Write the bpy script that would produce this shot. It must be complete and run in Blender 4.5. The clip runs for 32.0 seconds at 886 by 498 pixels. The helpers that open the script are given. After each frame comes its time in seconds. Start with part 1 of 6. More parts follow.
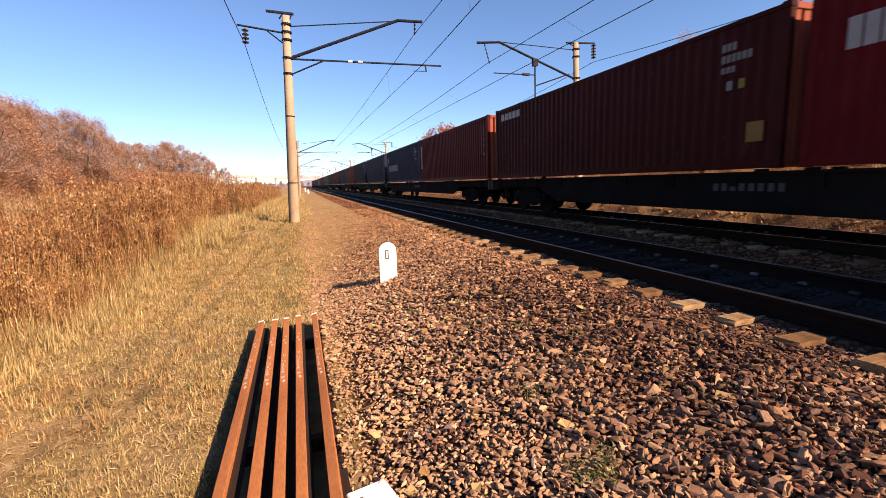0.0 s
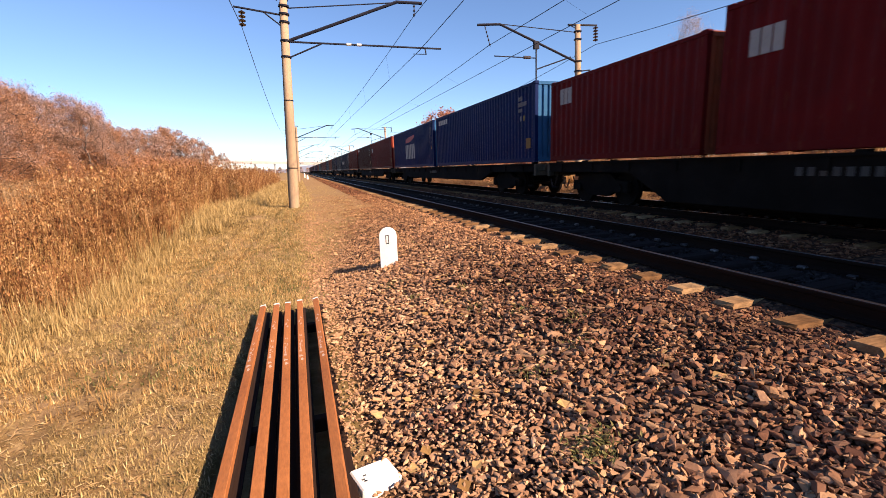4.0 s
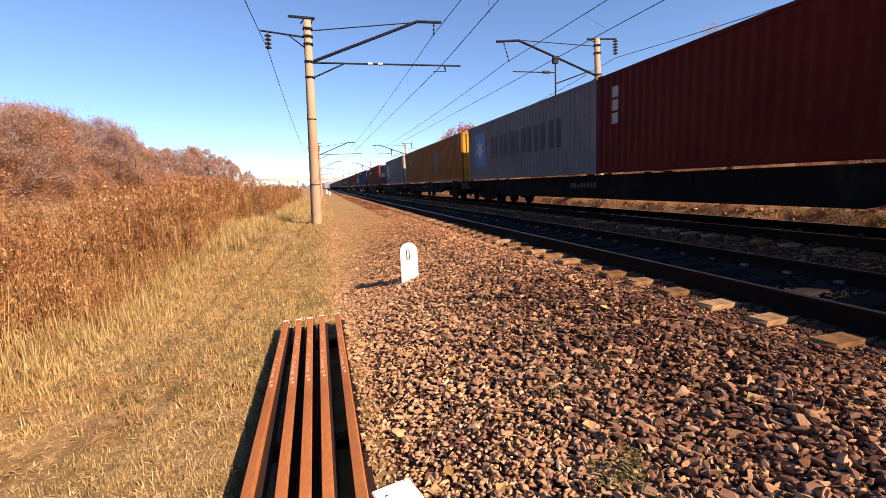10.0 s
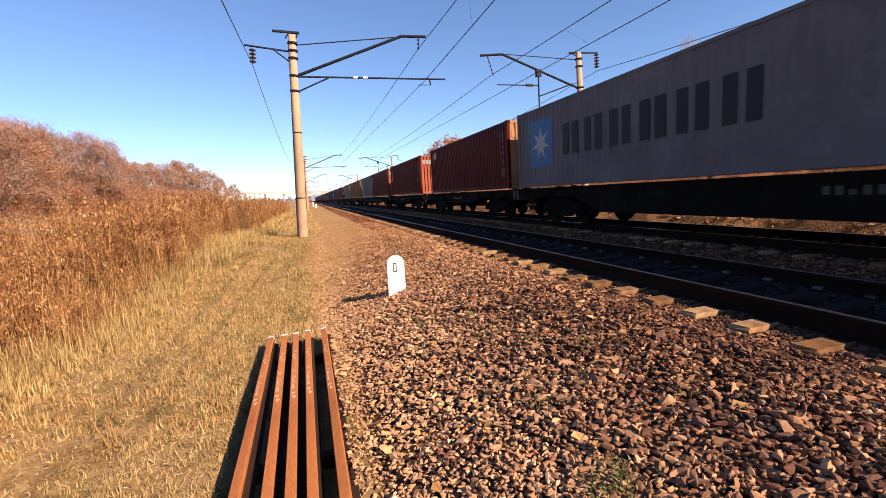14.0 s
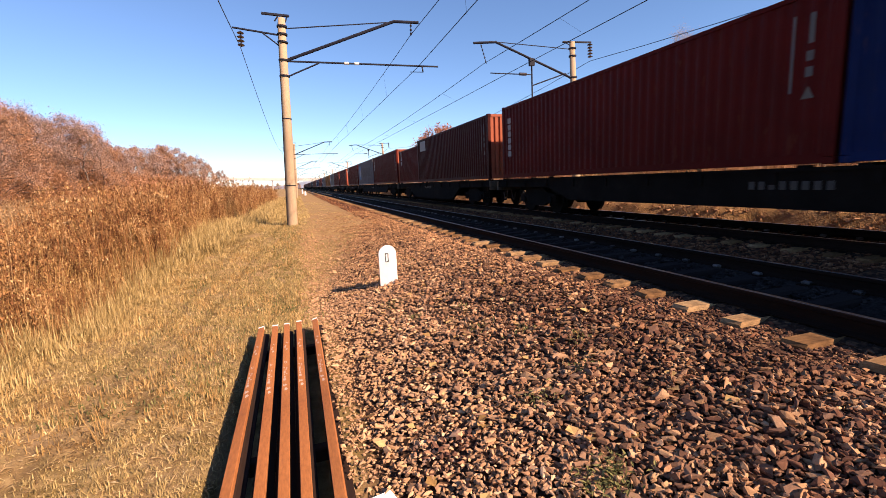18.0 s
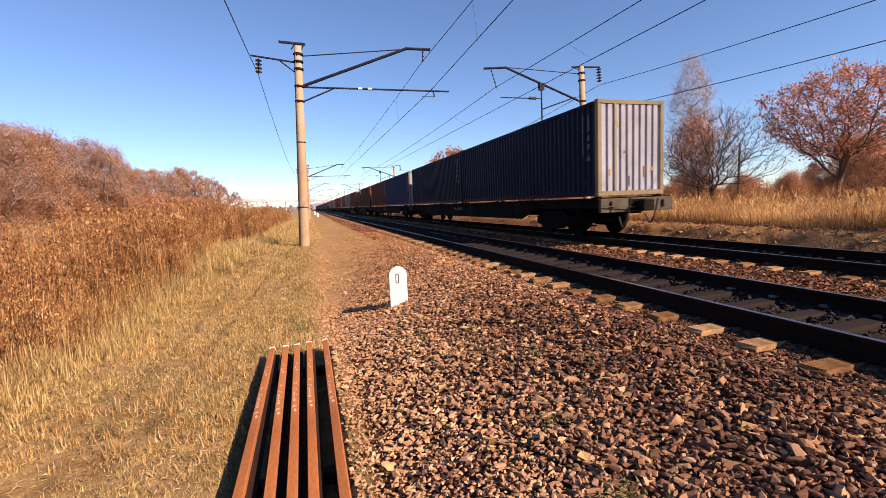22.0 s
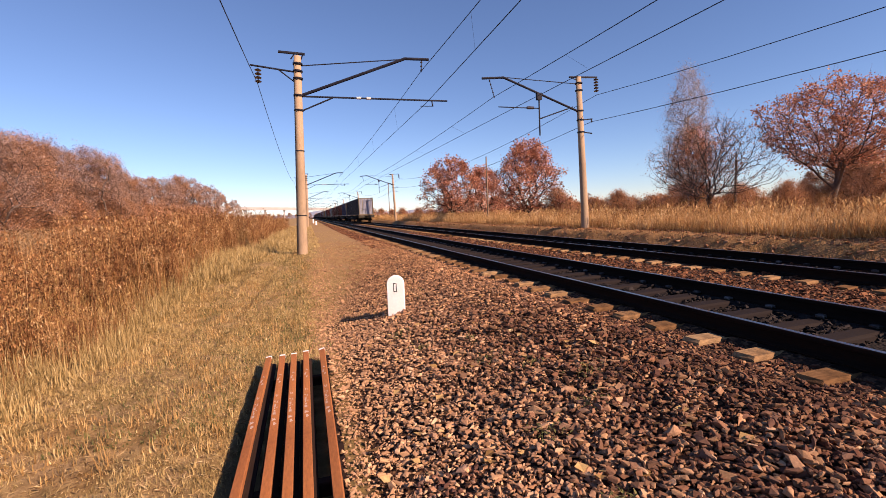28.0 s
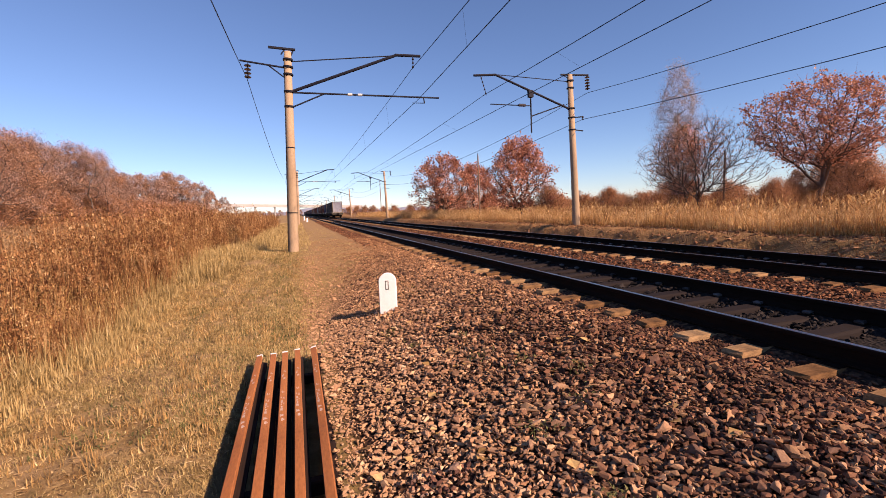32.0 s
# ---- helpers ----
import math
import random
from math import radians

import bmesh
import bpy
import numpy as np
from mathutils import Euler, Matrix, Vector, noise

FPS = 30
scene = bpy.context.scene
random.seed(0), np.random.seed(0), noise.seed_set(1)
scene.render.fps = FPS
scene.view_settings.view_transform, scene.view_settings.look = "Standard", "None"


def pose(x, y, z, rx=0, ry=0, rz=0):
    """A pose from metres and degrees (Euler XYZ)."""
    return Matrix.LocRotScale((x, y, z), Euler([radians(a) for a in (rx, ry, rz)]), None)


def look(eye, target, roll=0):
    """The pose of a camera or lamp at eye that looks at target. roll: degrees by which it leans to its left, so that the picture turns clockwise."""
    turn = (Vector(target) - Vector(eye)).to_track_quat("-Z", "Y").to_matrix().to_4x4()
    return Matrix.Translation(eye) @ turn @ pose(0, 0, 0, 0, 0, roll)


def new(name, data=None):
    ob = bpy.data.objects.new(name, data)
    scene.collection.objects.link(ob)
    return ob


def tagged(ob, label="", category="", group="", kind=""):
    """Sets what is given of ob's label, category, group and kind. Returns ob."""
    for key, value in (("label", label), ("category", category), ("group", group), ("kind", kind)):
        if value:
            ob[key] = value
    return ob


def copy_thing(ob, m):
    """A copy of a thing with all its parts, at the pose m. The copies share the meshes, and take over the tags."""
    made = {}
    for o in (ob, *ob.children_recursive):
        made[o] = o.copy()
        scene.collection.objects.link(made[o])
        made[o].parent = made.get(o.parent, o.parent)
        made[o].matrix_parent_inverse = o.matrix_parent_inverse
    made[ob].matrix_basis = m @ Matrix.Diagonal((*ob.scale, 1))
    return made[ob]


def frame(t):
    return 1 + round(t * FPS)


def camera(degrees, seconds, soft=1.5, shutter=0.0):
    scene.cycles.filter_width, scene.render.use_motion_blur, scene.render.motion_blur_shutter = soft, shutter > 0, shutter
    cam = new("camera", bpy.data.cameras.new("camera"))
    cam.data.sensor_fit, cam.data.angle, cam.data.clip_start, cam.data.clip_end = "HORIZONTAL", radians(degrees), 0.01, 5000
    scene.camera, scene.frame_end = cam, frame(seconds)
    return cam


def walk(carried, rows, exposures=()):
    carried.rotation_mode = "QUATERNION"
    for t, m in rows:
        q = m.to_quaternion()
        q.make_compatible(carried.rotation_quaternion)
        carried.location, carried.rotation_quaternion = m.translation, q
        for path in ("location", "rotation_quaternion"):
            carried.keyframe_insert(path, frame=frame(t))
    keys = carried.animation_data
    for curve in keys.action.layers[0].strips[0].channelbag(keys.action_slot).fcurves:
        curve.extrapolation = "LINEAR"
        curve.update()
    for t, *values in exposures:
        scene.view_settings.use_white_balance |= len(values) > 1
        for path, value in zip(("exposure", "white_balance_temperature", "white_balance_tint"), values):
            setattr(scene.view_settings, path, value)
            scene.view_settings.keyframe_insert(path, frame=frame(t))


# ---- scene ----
cam = camera(90.76, 32.0, soft=0.6, shutter=0.15)


def held(t, x, y, z, turn, tilt, lean):
    """A row of the hand-held camera: its place, its turn to the right of the track, its tilt and its lean."""
    a, b = radians(turn), radians(tilt)
    way = Vector((math.sin(a) * math.cos(b), math.cos(a) * math.cos(b), math.sin(b)))
    eye = Vector((x, y, z))
    return t, look(eye, eye + way, lean)


walk(cam, [held(*row) for row in (
    (0, 0.022, -0.031, 1.257, 17.72, -8.80, -1.87),
    (0.5, 0.010, -0.027, 1.271, 17.83, -8.85, -2.11),
    (1, 0.029, -0.042, 1.252, 18.32, -8.62, -2.35),
    (1.5, 0.014, -0.039, 1.256, 18.46, -8.76, -1.85),
    (2, 0.020, -0.044, 1.246, 18.37, -9.16, -1.84),
    (2.5, 0.019, -0.050, 1.244, 18.46, -10.20, -1.98),
    (3, 0.012, -0.056, 1.238, 18.24, -10.37, -2.01),
    (3.5, 0.010, -0.048, 1.238, 17.83, -10.46, -1.91),
    (5.5, -0.007, -0.039, 1.235, 17.08, -11.07, -2.33),
    (6, -0.017, -0.037, 1.240, 16.44, -10.82, -2.44),
    (6.5, -0.006, -0.040, 1.242, 16.21, -10.85, -2.52),
    (7, -0.013, -0.029, 1.246, 15.64, -10.63, -2.71),
    (7.5, -0.019, -0.032, 1.238, 15.08, -10.68, -2.96),
    (8, -0.007, -0.032, 1.241, 15.09, -10.67, -3.02),
    (8.5, 0.008, -0.031, 1.240, 15.25, -10.41, -2.98),
    (9, 0.025, -0.023, 1.248, 15.18, -9.72, -3.47),
    (9.5, 0.011, -0.021, 1.258, 15.03, -8.63, -2.72),
    (10, 0.004, -0.029, 1.255, 15.07, -8.68, -2.63),
    (10.5, 0.014, -0.029, 1.267, 16.05, -8.14, -1.99),
    (11, 0.002, -0.025, 1.261, 15.40, -8.10, -1.37),
    (11.5, -0.002, -0.025, 1.256, 15.38, -8.51, -1.40),
    (12, 0.016, -0.034, 1.256, 16.67, -8.57, -1.33),
    (12.5, 0.011, -0.031, 1.264, 16.35, -8.10, -1.81),
    (13, 0.024, -0.029, 1.264, 17.19, -7.97, -2.29),
    (13.5, 0.032, -0.043, 1.266, 17.56, -7.98, -2.65),
    (14, 0.026, -0.027, 1.264, 16.75, -7.27, -3.22),
    (14.5, 0.014, -0.015, 1.266, 14.88, -6.76, -3.76),
    (16.5, -0.011, 0.009, 1.292, 15.33, -7.53, -2.41),
    (17, -0.004, 0.048, 1.271, 18.24, -8.58, -2.48),
    (17.5, -0.013, 0.039, 1.282, 18.49, -8.89, -2.12),
    (18, -0.003, 0.035, 1.294, 18.00, -8.80, -2.53),
    (18.5, -0.001, 0.032, 1.283, 17.26, -8.46, -2.82),
    (19, -0.006, 0.021, 1.299, 16.75, -7.60, -2.62),
    (19.5, -0.011, 0.013, 1.301, 16.45, -6.72, -2.82),
    (20, -0.013, 0.007, 1.308, 16.76, -6.32, -2.71),
    (20.5, -0.005, 0.006, 1.302, 16.99, -6.04, -2.74),
    (21, -0.008, 0.004, 1.303, 16.80, -6.14, -2.57),
    (21.5, -0.005, 0.010, 1.305, 16.80, -6.09, -2.37),
    (22, -0.009, 0.006, 1.299, 16.74, -5.95, -2.47),
    (22.5, -0.009, 0.008, 1.299, 16.73, -6.23, -2.57),
    (23, -0.008, 0.012, 1.301, 16.91, -6.63, -2.68),
    (23.5, -0.009, 0.018, 1.303, 16.98, -6.70, -2.91),
    (24, -0.008, 0.014, 1.303, 16.87, -6.53, -2.96),
    (24.5, -0.019, 0.010, 1.304, 17.10, -6.20, -2.66),
    (26.5, 0.002, 0.011, 1.306, 17.26, -5.43, -2.84),
    (27, -0.002, 0.001, 1.322, 17.08, -4.65, -2.47),
    (27.5, 0.003, 0.005, 1.314, 17.25, -4.42, -2.26),
    (28, 0.003, 0.001, 1.309, 16.99, -4.88, -2.37),
    (28.5, 0.012, 0.011, 1.305, 17.06, -5.25, -2.47),
    (29, 0.009, 0.014, 1.306, 17.20, -5.58, -2.62),
    (29.5, 0.003, 0.017, 1.306, 17.36, -5.57, -2.69),
    (30, 0.006, 0.016, 1.308, 17.40, -5.65, -2.70),
    (30.5, 0.006, 0.020, 1.302, 17.36, -5.63, -2.82),
    (31, 0.006, 0.013, 1.305, 17.41, -5.46, -2.72),
    (31.5, -0.001, 0.009, 1.309, 17.85, -5.49, -2.31),
    (32, 0.002, 0.010, 1.314, 18.05, -5.29, -2.34),
)], exposures=[(0, 1.29, 6550, 17), (21, 1.29, 6550, 17), (22.5, 1.10, 6550, 21), (24.4, 1.07, 6650, 22), (27, 0.92, 6600, 25), (32, 0.92, 6600, 25)])


# ---- light ----
SUN = Vector((0.50, -0.665, 0.545)).normalized()
world = bpy.data.worlds.new("sky")
scene.world = world
world.use_nodes = True
sky = world.node_tree.nodes.new("ShaderNodeTexSky")
sky.sky_type, sky.sun_disc = "NISHITA", False
sky.sun_elevation, sky.sun_rotation = math.asin(SUN.z), math.atan2(SUN.x, SUN.y)
sky.altitude, sky.air_density, sky.dust_density, sky.ozone_density = 2000, 1.15, 0.0, 5.2
back = world.node_tree.nodes["Background"]
back.inputs["Strength"].default_value = 0.075
world.node_tree.links.new(sky.outputs["Color"], back.inputs["Color"])
sun = new("sun", bpy.data.lights.new("sun", "SUN"))
sun.data.energy, sun.data.angle, sun.data.color = 5.0, radians(0.53), (1.0, 0.748, 0.515)
sun.matrix_world = look(SUN * 200, (0, 0, 0))

# ---- plan, z = 0 at the top of the rails, y along the track ----
RAIL_X = (4.476, 6.071, 8.818, 10.413)
TRACK_X = (5.2735, 9.6155)
SLEEPER_STEP, SLEEPER_START = 0.596, 2.53
FLOOR_Z = 1.30
rng = np.random.default_rng(7)


def smooth(a, b, v):
    u = np.clip((np.asarray(v, float) - a) / (b - a), 0, 1)
    return u * u * (3 - 2 * u)


def wave(x, y, s):
    """Soft uneven ground."""
    return (np.sin(x * 1.7 * s + 1.3) * np.sin(y * 1.3 * s + 0.4) + 0.6 * np.sin(x * 0.9 * s - y * 1.9 * s + 2.1)
            + 0.5 * np.sin(x * 3.1 * s + y * 2.3 * s)) / 2.1


def height(x, y):
    """The ground, from the field on the left over both tracks to the bank on the right."""
    x, y = np.asarray(x, float), np.asarray(y, float)
    left = -0.92 - 0.16 * smooth(7.0, 9.5, y) + 0.88 * smooth(10.5, 18.0, y) + 0.02 * wave(x, y, 1.1) + 0.25 * smooth(-5, -30, x)
    z = left + (-0.245 - left) * smooth(0.1, 3.7, x) ** 0.8
    z = z + (0.10 * smooth(0.05, 0.13, x) * smooth(0.42, 0.2, x) * smooth(2.85, 3.1, y) - 0.14 * smooth(-0.9, -0.72, x) * smooth(0.14, 0.05, x)) * smooth(7.0, 6.5, y) * smooth(0.5, 0.9, y)
    z = z + (0.035 * wave(x, y, 1.6)) * smooth(0.3, 1.2, x) * smooth(3.6, 2.6, x)
    z = z - 0.03 * smooth(4.7, 4.9, x) * smooth(5.85, 5.65, x)
    for rx in RAIL_X:
        z = z + (0.05 if rx > 6.2 or rx < 4.5 else 0.065) * smooth(0.24, 0.10, np.abs(x - rx))
    lip = 12.25 + 0.25 * wave(y, x, 0.5) + 0.10 * wave(y, x, 2.1)
    z = z - 0.16 * smooth(11.2, 11.7, x) + (0.56 + 0.06 * wave(x, y, 0.9) + 0.06 * wave(y, x, 2.3) + 0.04 * wave(x, y, 5.1)) * smooth(lip - 0.75, lip + 0.95, x)
    z = z + 0.09 * smooth(lip - 0.1, lip + 0.3, x) * smooth(lip + 1.0, lip + 0.4, x) - 0.1 * smooth(20, 60, x)
    return z


# ---- materials ----
def tree_of(name):
    m = bpy.data.materials.new(name)
    m.use_nodes = True
    n = m.node_tree.nodes
    return m, n, m.node_tree.links, n["Principled BSDF"]


def ramp(n, l, fac, stops):
    r = n.new("ShaderNodeValToRGB")
    while len(r.color_ramp.elements) < len(stops):
        r.color_ramp.elements.new(0.5)
    for e, (p, c) in zip(r.color_ramp.elements, stops):
        e.position, e.color = p, (*c, 1)
    l.new(fac, r.inputs["Fac"])
    return r.outputs["Color"]


def noise_of(n, l, scale, detail=4.0, rough=0.6, vec=None, distort=0.0):
    t = n.new("ShaderNodeTexNoise")
    t.inputs["Scale"].default_value, t.inputs["Detail"].default_value = scale, detail
    t.inputs["Roughness"].default_value, t.inputs["Distortion"].default_value = rough, distort
    if vec is not None:
        l.new(vec, t.inputs["Vector"])
    return t.outputs["Fac"]


def mix(n, l, a, b, fac, kind="MIX"):
    m = n.new("ShaderNodeMix")
    m.data_type, m.blend_type = "RGBA", kind
    for key, v in (("A", a), ("B", b), ("Factor", fac)):
        sockets = [s for s in m.inputs if s.name == key and s.enabled]
        s = sockets[0]
        if isinstance(v, (int, float)):
            s.default_value = v
        elif isinstance(v, tuple):
            s.default_value = (*v, 1)
        else:
            l.new(v, s)
    return [s for s in m.outputs if s.enabled][0]


def maths(n, l, op, a, b=0.0):
    m = n.new("ShaderNodeMath")
    m.operation = op
    for s, v in zip(m.inputs, (a, b)):
        if isinstance(v, (int, float)):
            s.default_value = v
        else:
            l.new(v, s)
    return m.outputs[0]


def surface(name, stops, big=1.2, fine=30.0, fine_amount=0.35, rough=0.85, metal=0.0, bump=0.3, bump_size=0.01,
            vary="", stretch=(1, 1, 1), gloss=0.3, seen=0.0, single=0.75, tone=0.76):
    """A surface with broad patches between the colours of stops, fine grain, and a bump. vary: 'object' or 'island'. seen: light let through."""
    m, n, l, out = tree_of(name)
    co = n.new("ShaderNodeTexCoord")
    mp = n.new("ShaderNodeMapping")
    mp.inputs["Scale"].default_value = stretch
    l.new(co.outputs["Object"], mp.inputs["Vector"])
    vec = mp.outputs["Vector"]
    a = noise_of(n, l, big, 5, 0.62, vec, 0.4)
    b = noise_of(n, l, fine, 6, 0.7, vec)
    fac = a
    if vary:
        if vary == "island":
            g = n.new("ShaderNodeNewGeometry").outputs["Random Per Island"]
        else:
            g = n.new("ShaderNodeObjectInfo").outputs["Random"]
        wide = ramp(n, l, a, [(0.32, (0, 0, 0)), (0.68, (1, 1, 1))])
        fac = maths(n, l, "ADD", maths(n, l, "MULTIPLY", g, single), maths(n, l, "MULTIPLY", wide, 1 - single))
    col = ramp(n, l, fac, [(p, tuple(v * tone for v in c)) for p, c in stops])
    dark = ramp(n, l, b, [(0.3, (1 - fine_amount,) * 3), (0.7, (1.0 + fine_amount * 0.4,) * 3)])
    col = mix(n, l, col, dark, 1.0, "MULTIPLY")
    l.new(col, out.inputs["Base Color"])
    out.inputs["Metallic"].default_value = metal
    out.inputs["Specular IOR Level"].default_value = gloss
    r = ramp(n, l, b, [(0.2, (max(0, rough - 0.12),) * 3), (0.8, (min(1, rough + 0.1),) * 3)])
    l.new(r, out.inputs["Roughness"])
    if bump:
        bp = n.new("ShaderNodeBump")
        bp.inputs["Strength"].default_value, bp.inputs["Distance"].default_value = bump, bump_size
        l.new(b, bp.inputs["Height"])
        l.new(bp.outputs["Normal"], out.inputs["Normal"])
    if seen:
        tr = n.new("ShaderNodeBsdfTranslucent")
        l.new(col, tr.inputs["Color"])
        ms = n.new("ShaderNodeMixShader")
        ms.inputs["Fac"].default_value = seen
        l.new(out.outputs[0], ms.inputs[1])
        l.new(tr.outputs[0], ms.inputs[2])
        l.new(ms.outputs[0], n["Material Output"].inputs["Surface"])
    return m


def ground_surface():
    """Dry mown grass and trodden earth, running into ballast under the tracks, and an earthy bank on the far side."""
    m, n, l, out = tree_of("ground")
    pos = n.new("ShaderNodeNewGeometry").outputs["Position"]
    sep = n.new("ShaderNodeSeparateXYZ")
    l.new(pos, sep.inputs[0])
    big = noise_of(n, l, 0.55, 5, 0.65, pos, 0.6)
    mid = noise_of(n, l, 3.2, 5, 0.7, pos)
    fine = noise_of(n, l, 38, 7, 0.75, pos)
    grass = ramp(n, l, mid, [(0.32, (0.13, 0.075, 0.03)), (0.5, (0.27, 0.17, 0.07)), (0.66, (0.46, 0.32, 0.15))])
    green = ramp(n, l, fine, [(0.3, (0.09, 0.078, 0.022)), (0.7, (0.24, 0.20, 0.06))])
    grass = mix(n, l, grass, green, maths(n, l, "MULTIPLY", ramp(n, l, big, [(0.45, (0, 0, 0)), (0.65, (1, 1, 1))]), 0.55))
    earth = ramp(n, l, fine, [(0.3, (0.19, 0.118, 0.06)), (0.7, (0.42, 0.29, 0.155))])
    grass = mix(n, l, grass, earth, ramp(n, l, noise_of(n, l, 0.9, 4, 0.6, pos, 1.0), [(0.46, (0, 0, 0)), (0.62, (0.85, 0.85, 0.85))]))
    vor = n.new("ShaderNodeTexVoronoi")
    vor.inputs["Scale"].default_value = 24
    l.new(pos, vor.inputs["Vector"])
    tone = n.new("ShaderNodeSeparateColor")
    l.new(vor.outputs["Color"], tone.inputs[0])
    # stone tones near black, painting the shade in gaps between loose stones
    stone = ramp(n, l, tone.outputs[0], [(0.0, (0.014, 0.008, 0.006)), (0.6, (0.045, 0.023, 0.015)), (1.0, (0.18, 0.095, 0.05))])
    oily = ramp(n, l, tone.outputs[1], [(0.0, (0.006, 0.005, 0.005)), (1.0, (0.026, 0.021, 0.02))])
    jig = maths(n, l, "ADD", sep.outputs["X"], maths(n, l, "MULTIPLY", maths(n, l, "SUBTRACT", mid, 0.5), 1.1))
    further = ramp(n, l, maths(n, l, "MULTIPLY", sep.outputs["Y"], 0.04), [(0.38, (0, 0, 0)), (0.72, (1, 1, 1))])
    bare = ramp(n, l, maths(n, l, "ADD", maths(n, l, "MULTIPLY", jig, 0.2), 0.5), [(0.42, (0, 0, 0)), (0.56, (0.85, 0.85, 0.85))])
    grass = mix(n, l, grass, mix(n, l, earth, (0.90, 0.85, 0.74), 1.0, "MULTIPLY"), maths(n, l, "MULTIPLY", bare, further))
    edge = maths(n, l, "SUBTRACT", jig, maths(n, l, "MULTIPLY", further, 2.7))
    on = ramp(n, l, maths(n, l, "MULTIPLY", edge, 0.05), [(0.006, (0, 0, 0)), (0.022, (1, 1, 1))])
    inner = ramp(n, l, maths(n, l, "MULTIPLY", sep.outputs["X"], 0.05), [(0.2215, (0, 0, 0)), (0.2235, (1, 1, 1)), (0.3035, (1, 1, 1)), (0.3055, (0, 0, 0))])
    stone = mix(n, l, stone, oily, inner)
    col = mix(n, l, grass, stone, on)
    off = ramp(n, l, maths(n, l, "MULTIPLY", jig, 0.05), [(0.585, (0, 0, 0)), (0.61, (1, 1, 1))])
    col = mix(n, l, col, mix(n, l, mix(n, l, earth, (0.70, 0.52, 0.38), 1.0, "MULTIPLY"), grass, 0.4), off)
    l.new(col, out.inputs["Base Color"])
    out.inputs["Roughness"].default_value = 0.95
    out.inputs["Specular IOR Level"].default_value = 0.15
    bp = n.new("ShaderNodeBump")
    bp.inputs["Strength"].default_value, bp.inputs["Distance"].default_value = 0.8, 0.03
    hgt = mix(n, l, fine, vor.outputs["Distance"], on)
    l.new(hgt, bp.inputs["Height"])
    l.new(bp.outputs["Normal"], out.inputs["Normal"])
    return m


def paint_surface(name, rough=0.5, dirt=0.5):
    """Painted, weathered corrugated steel; the paint is the object's own colour."""
    m, n, l, out = tree_of(name)
    info = n.new("ShaderNodeObjectInfo")
    co = n.new("ShaderNodeTexCoord").outputs["Object"]
    mp = n.new("ShaderNodeMapping")
    mp.inputs["Scale"].default_value = (1, 1, 0.22)
    l.new(co, mp.inputs["Vector"])
    streak = noise_of(n, l, 6, 6, 0.7, mp.outputs["Vector"])
    big = noise_of(n, l, 0.7, 4, 0.6, co, 0.5)
    fine = noise_of(n, l, 60, 5, 0.7, co)
    col = mix(n, l, info.outputs["Color"], ramp(n, l, big, [(0.3, (0.72, 0.70, 0.70)), (0.7, (1.1, 1.08, 1.05))]), 1.0, "MULTIPLY")
    col = mix(n, l, col, (0.16, 0.085, 0.045), maths(n, l, "MULTIPLY", ramp(n, l, streak, [(0.60, (0, 0, 0)), (0.80, (1, 1, 1))]), dirt))
    col = mix(n, l, col, (0.05, 0.03, 0.02), maths(n, l, "MULTIPLY", ramp(n, l, fine, [(0.68, (0, 0, 0)), (0.76, (1, 1, 1))]), dirt * 0.6))
    l.new(col, out.inputs["Base Color"])
    out.inputs["Specular IOR Level"].default_value = 0.06
    l.new(ramp(n, l, streak, [(0.2, (rough - 0.12,) * 3), (0.8, (rough + 0.2,) * 3)]), out.inputs["Roughness"])
    bp = n.new("ShaderNodeBump")
    bp.inputs["Strength"].default_value, bp.inputs["Distance"].default_value = 0.15, 0.006
    l.new(big, bp.inputs["Height"])
    l.new(bp.outputs["Normal"], out.inputs["Normal"])
    return m


GROUND = ground_surface()
PAINT = paint_surface("container_paint")
STONE = surface("ballast_stone", [(0.0, (0.045, 0.022, 0.018)), (0.16, (0.13, 0.062, 0.044)), (0.32, (0.27, 0.125, 0.075)), (0.44, (0.20, 0.135, 0.11)), (0.6, (0.40, 0.21, 0.12)), (0.76, (0.58, 0.37, 0.205)), (0.9, (0.72, 0.46, 0.29)), (1.0, (0.95, 0.76, 0.52))],
                big=1.1, fine=70, rough=0.9, bump=0.5, bump_size=0.004, vary="island", single=0.85, tone=0.87, gloss=0.2)


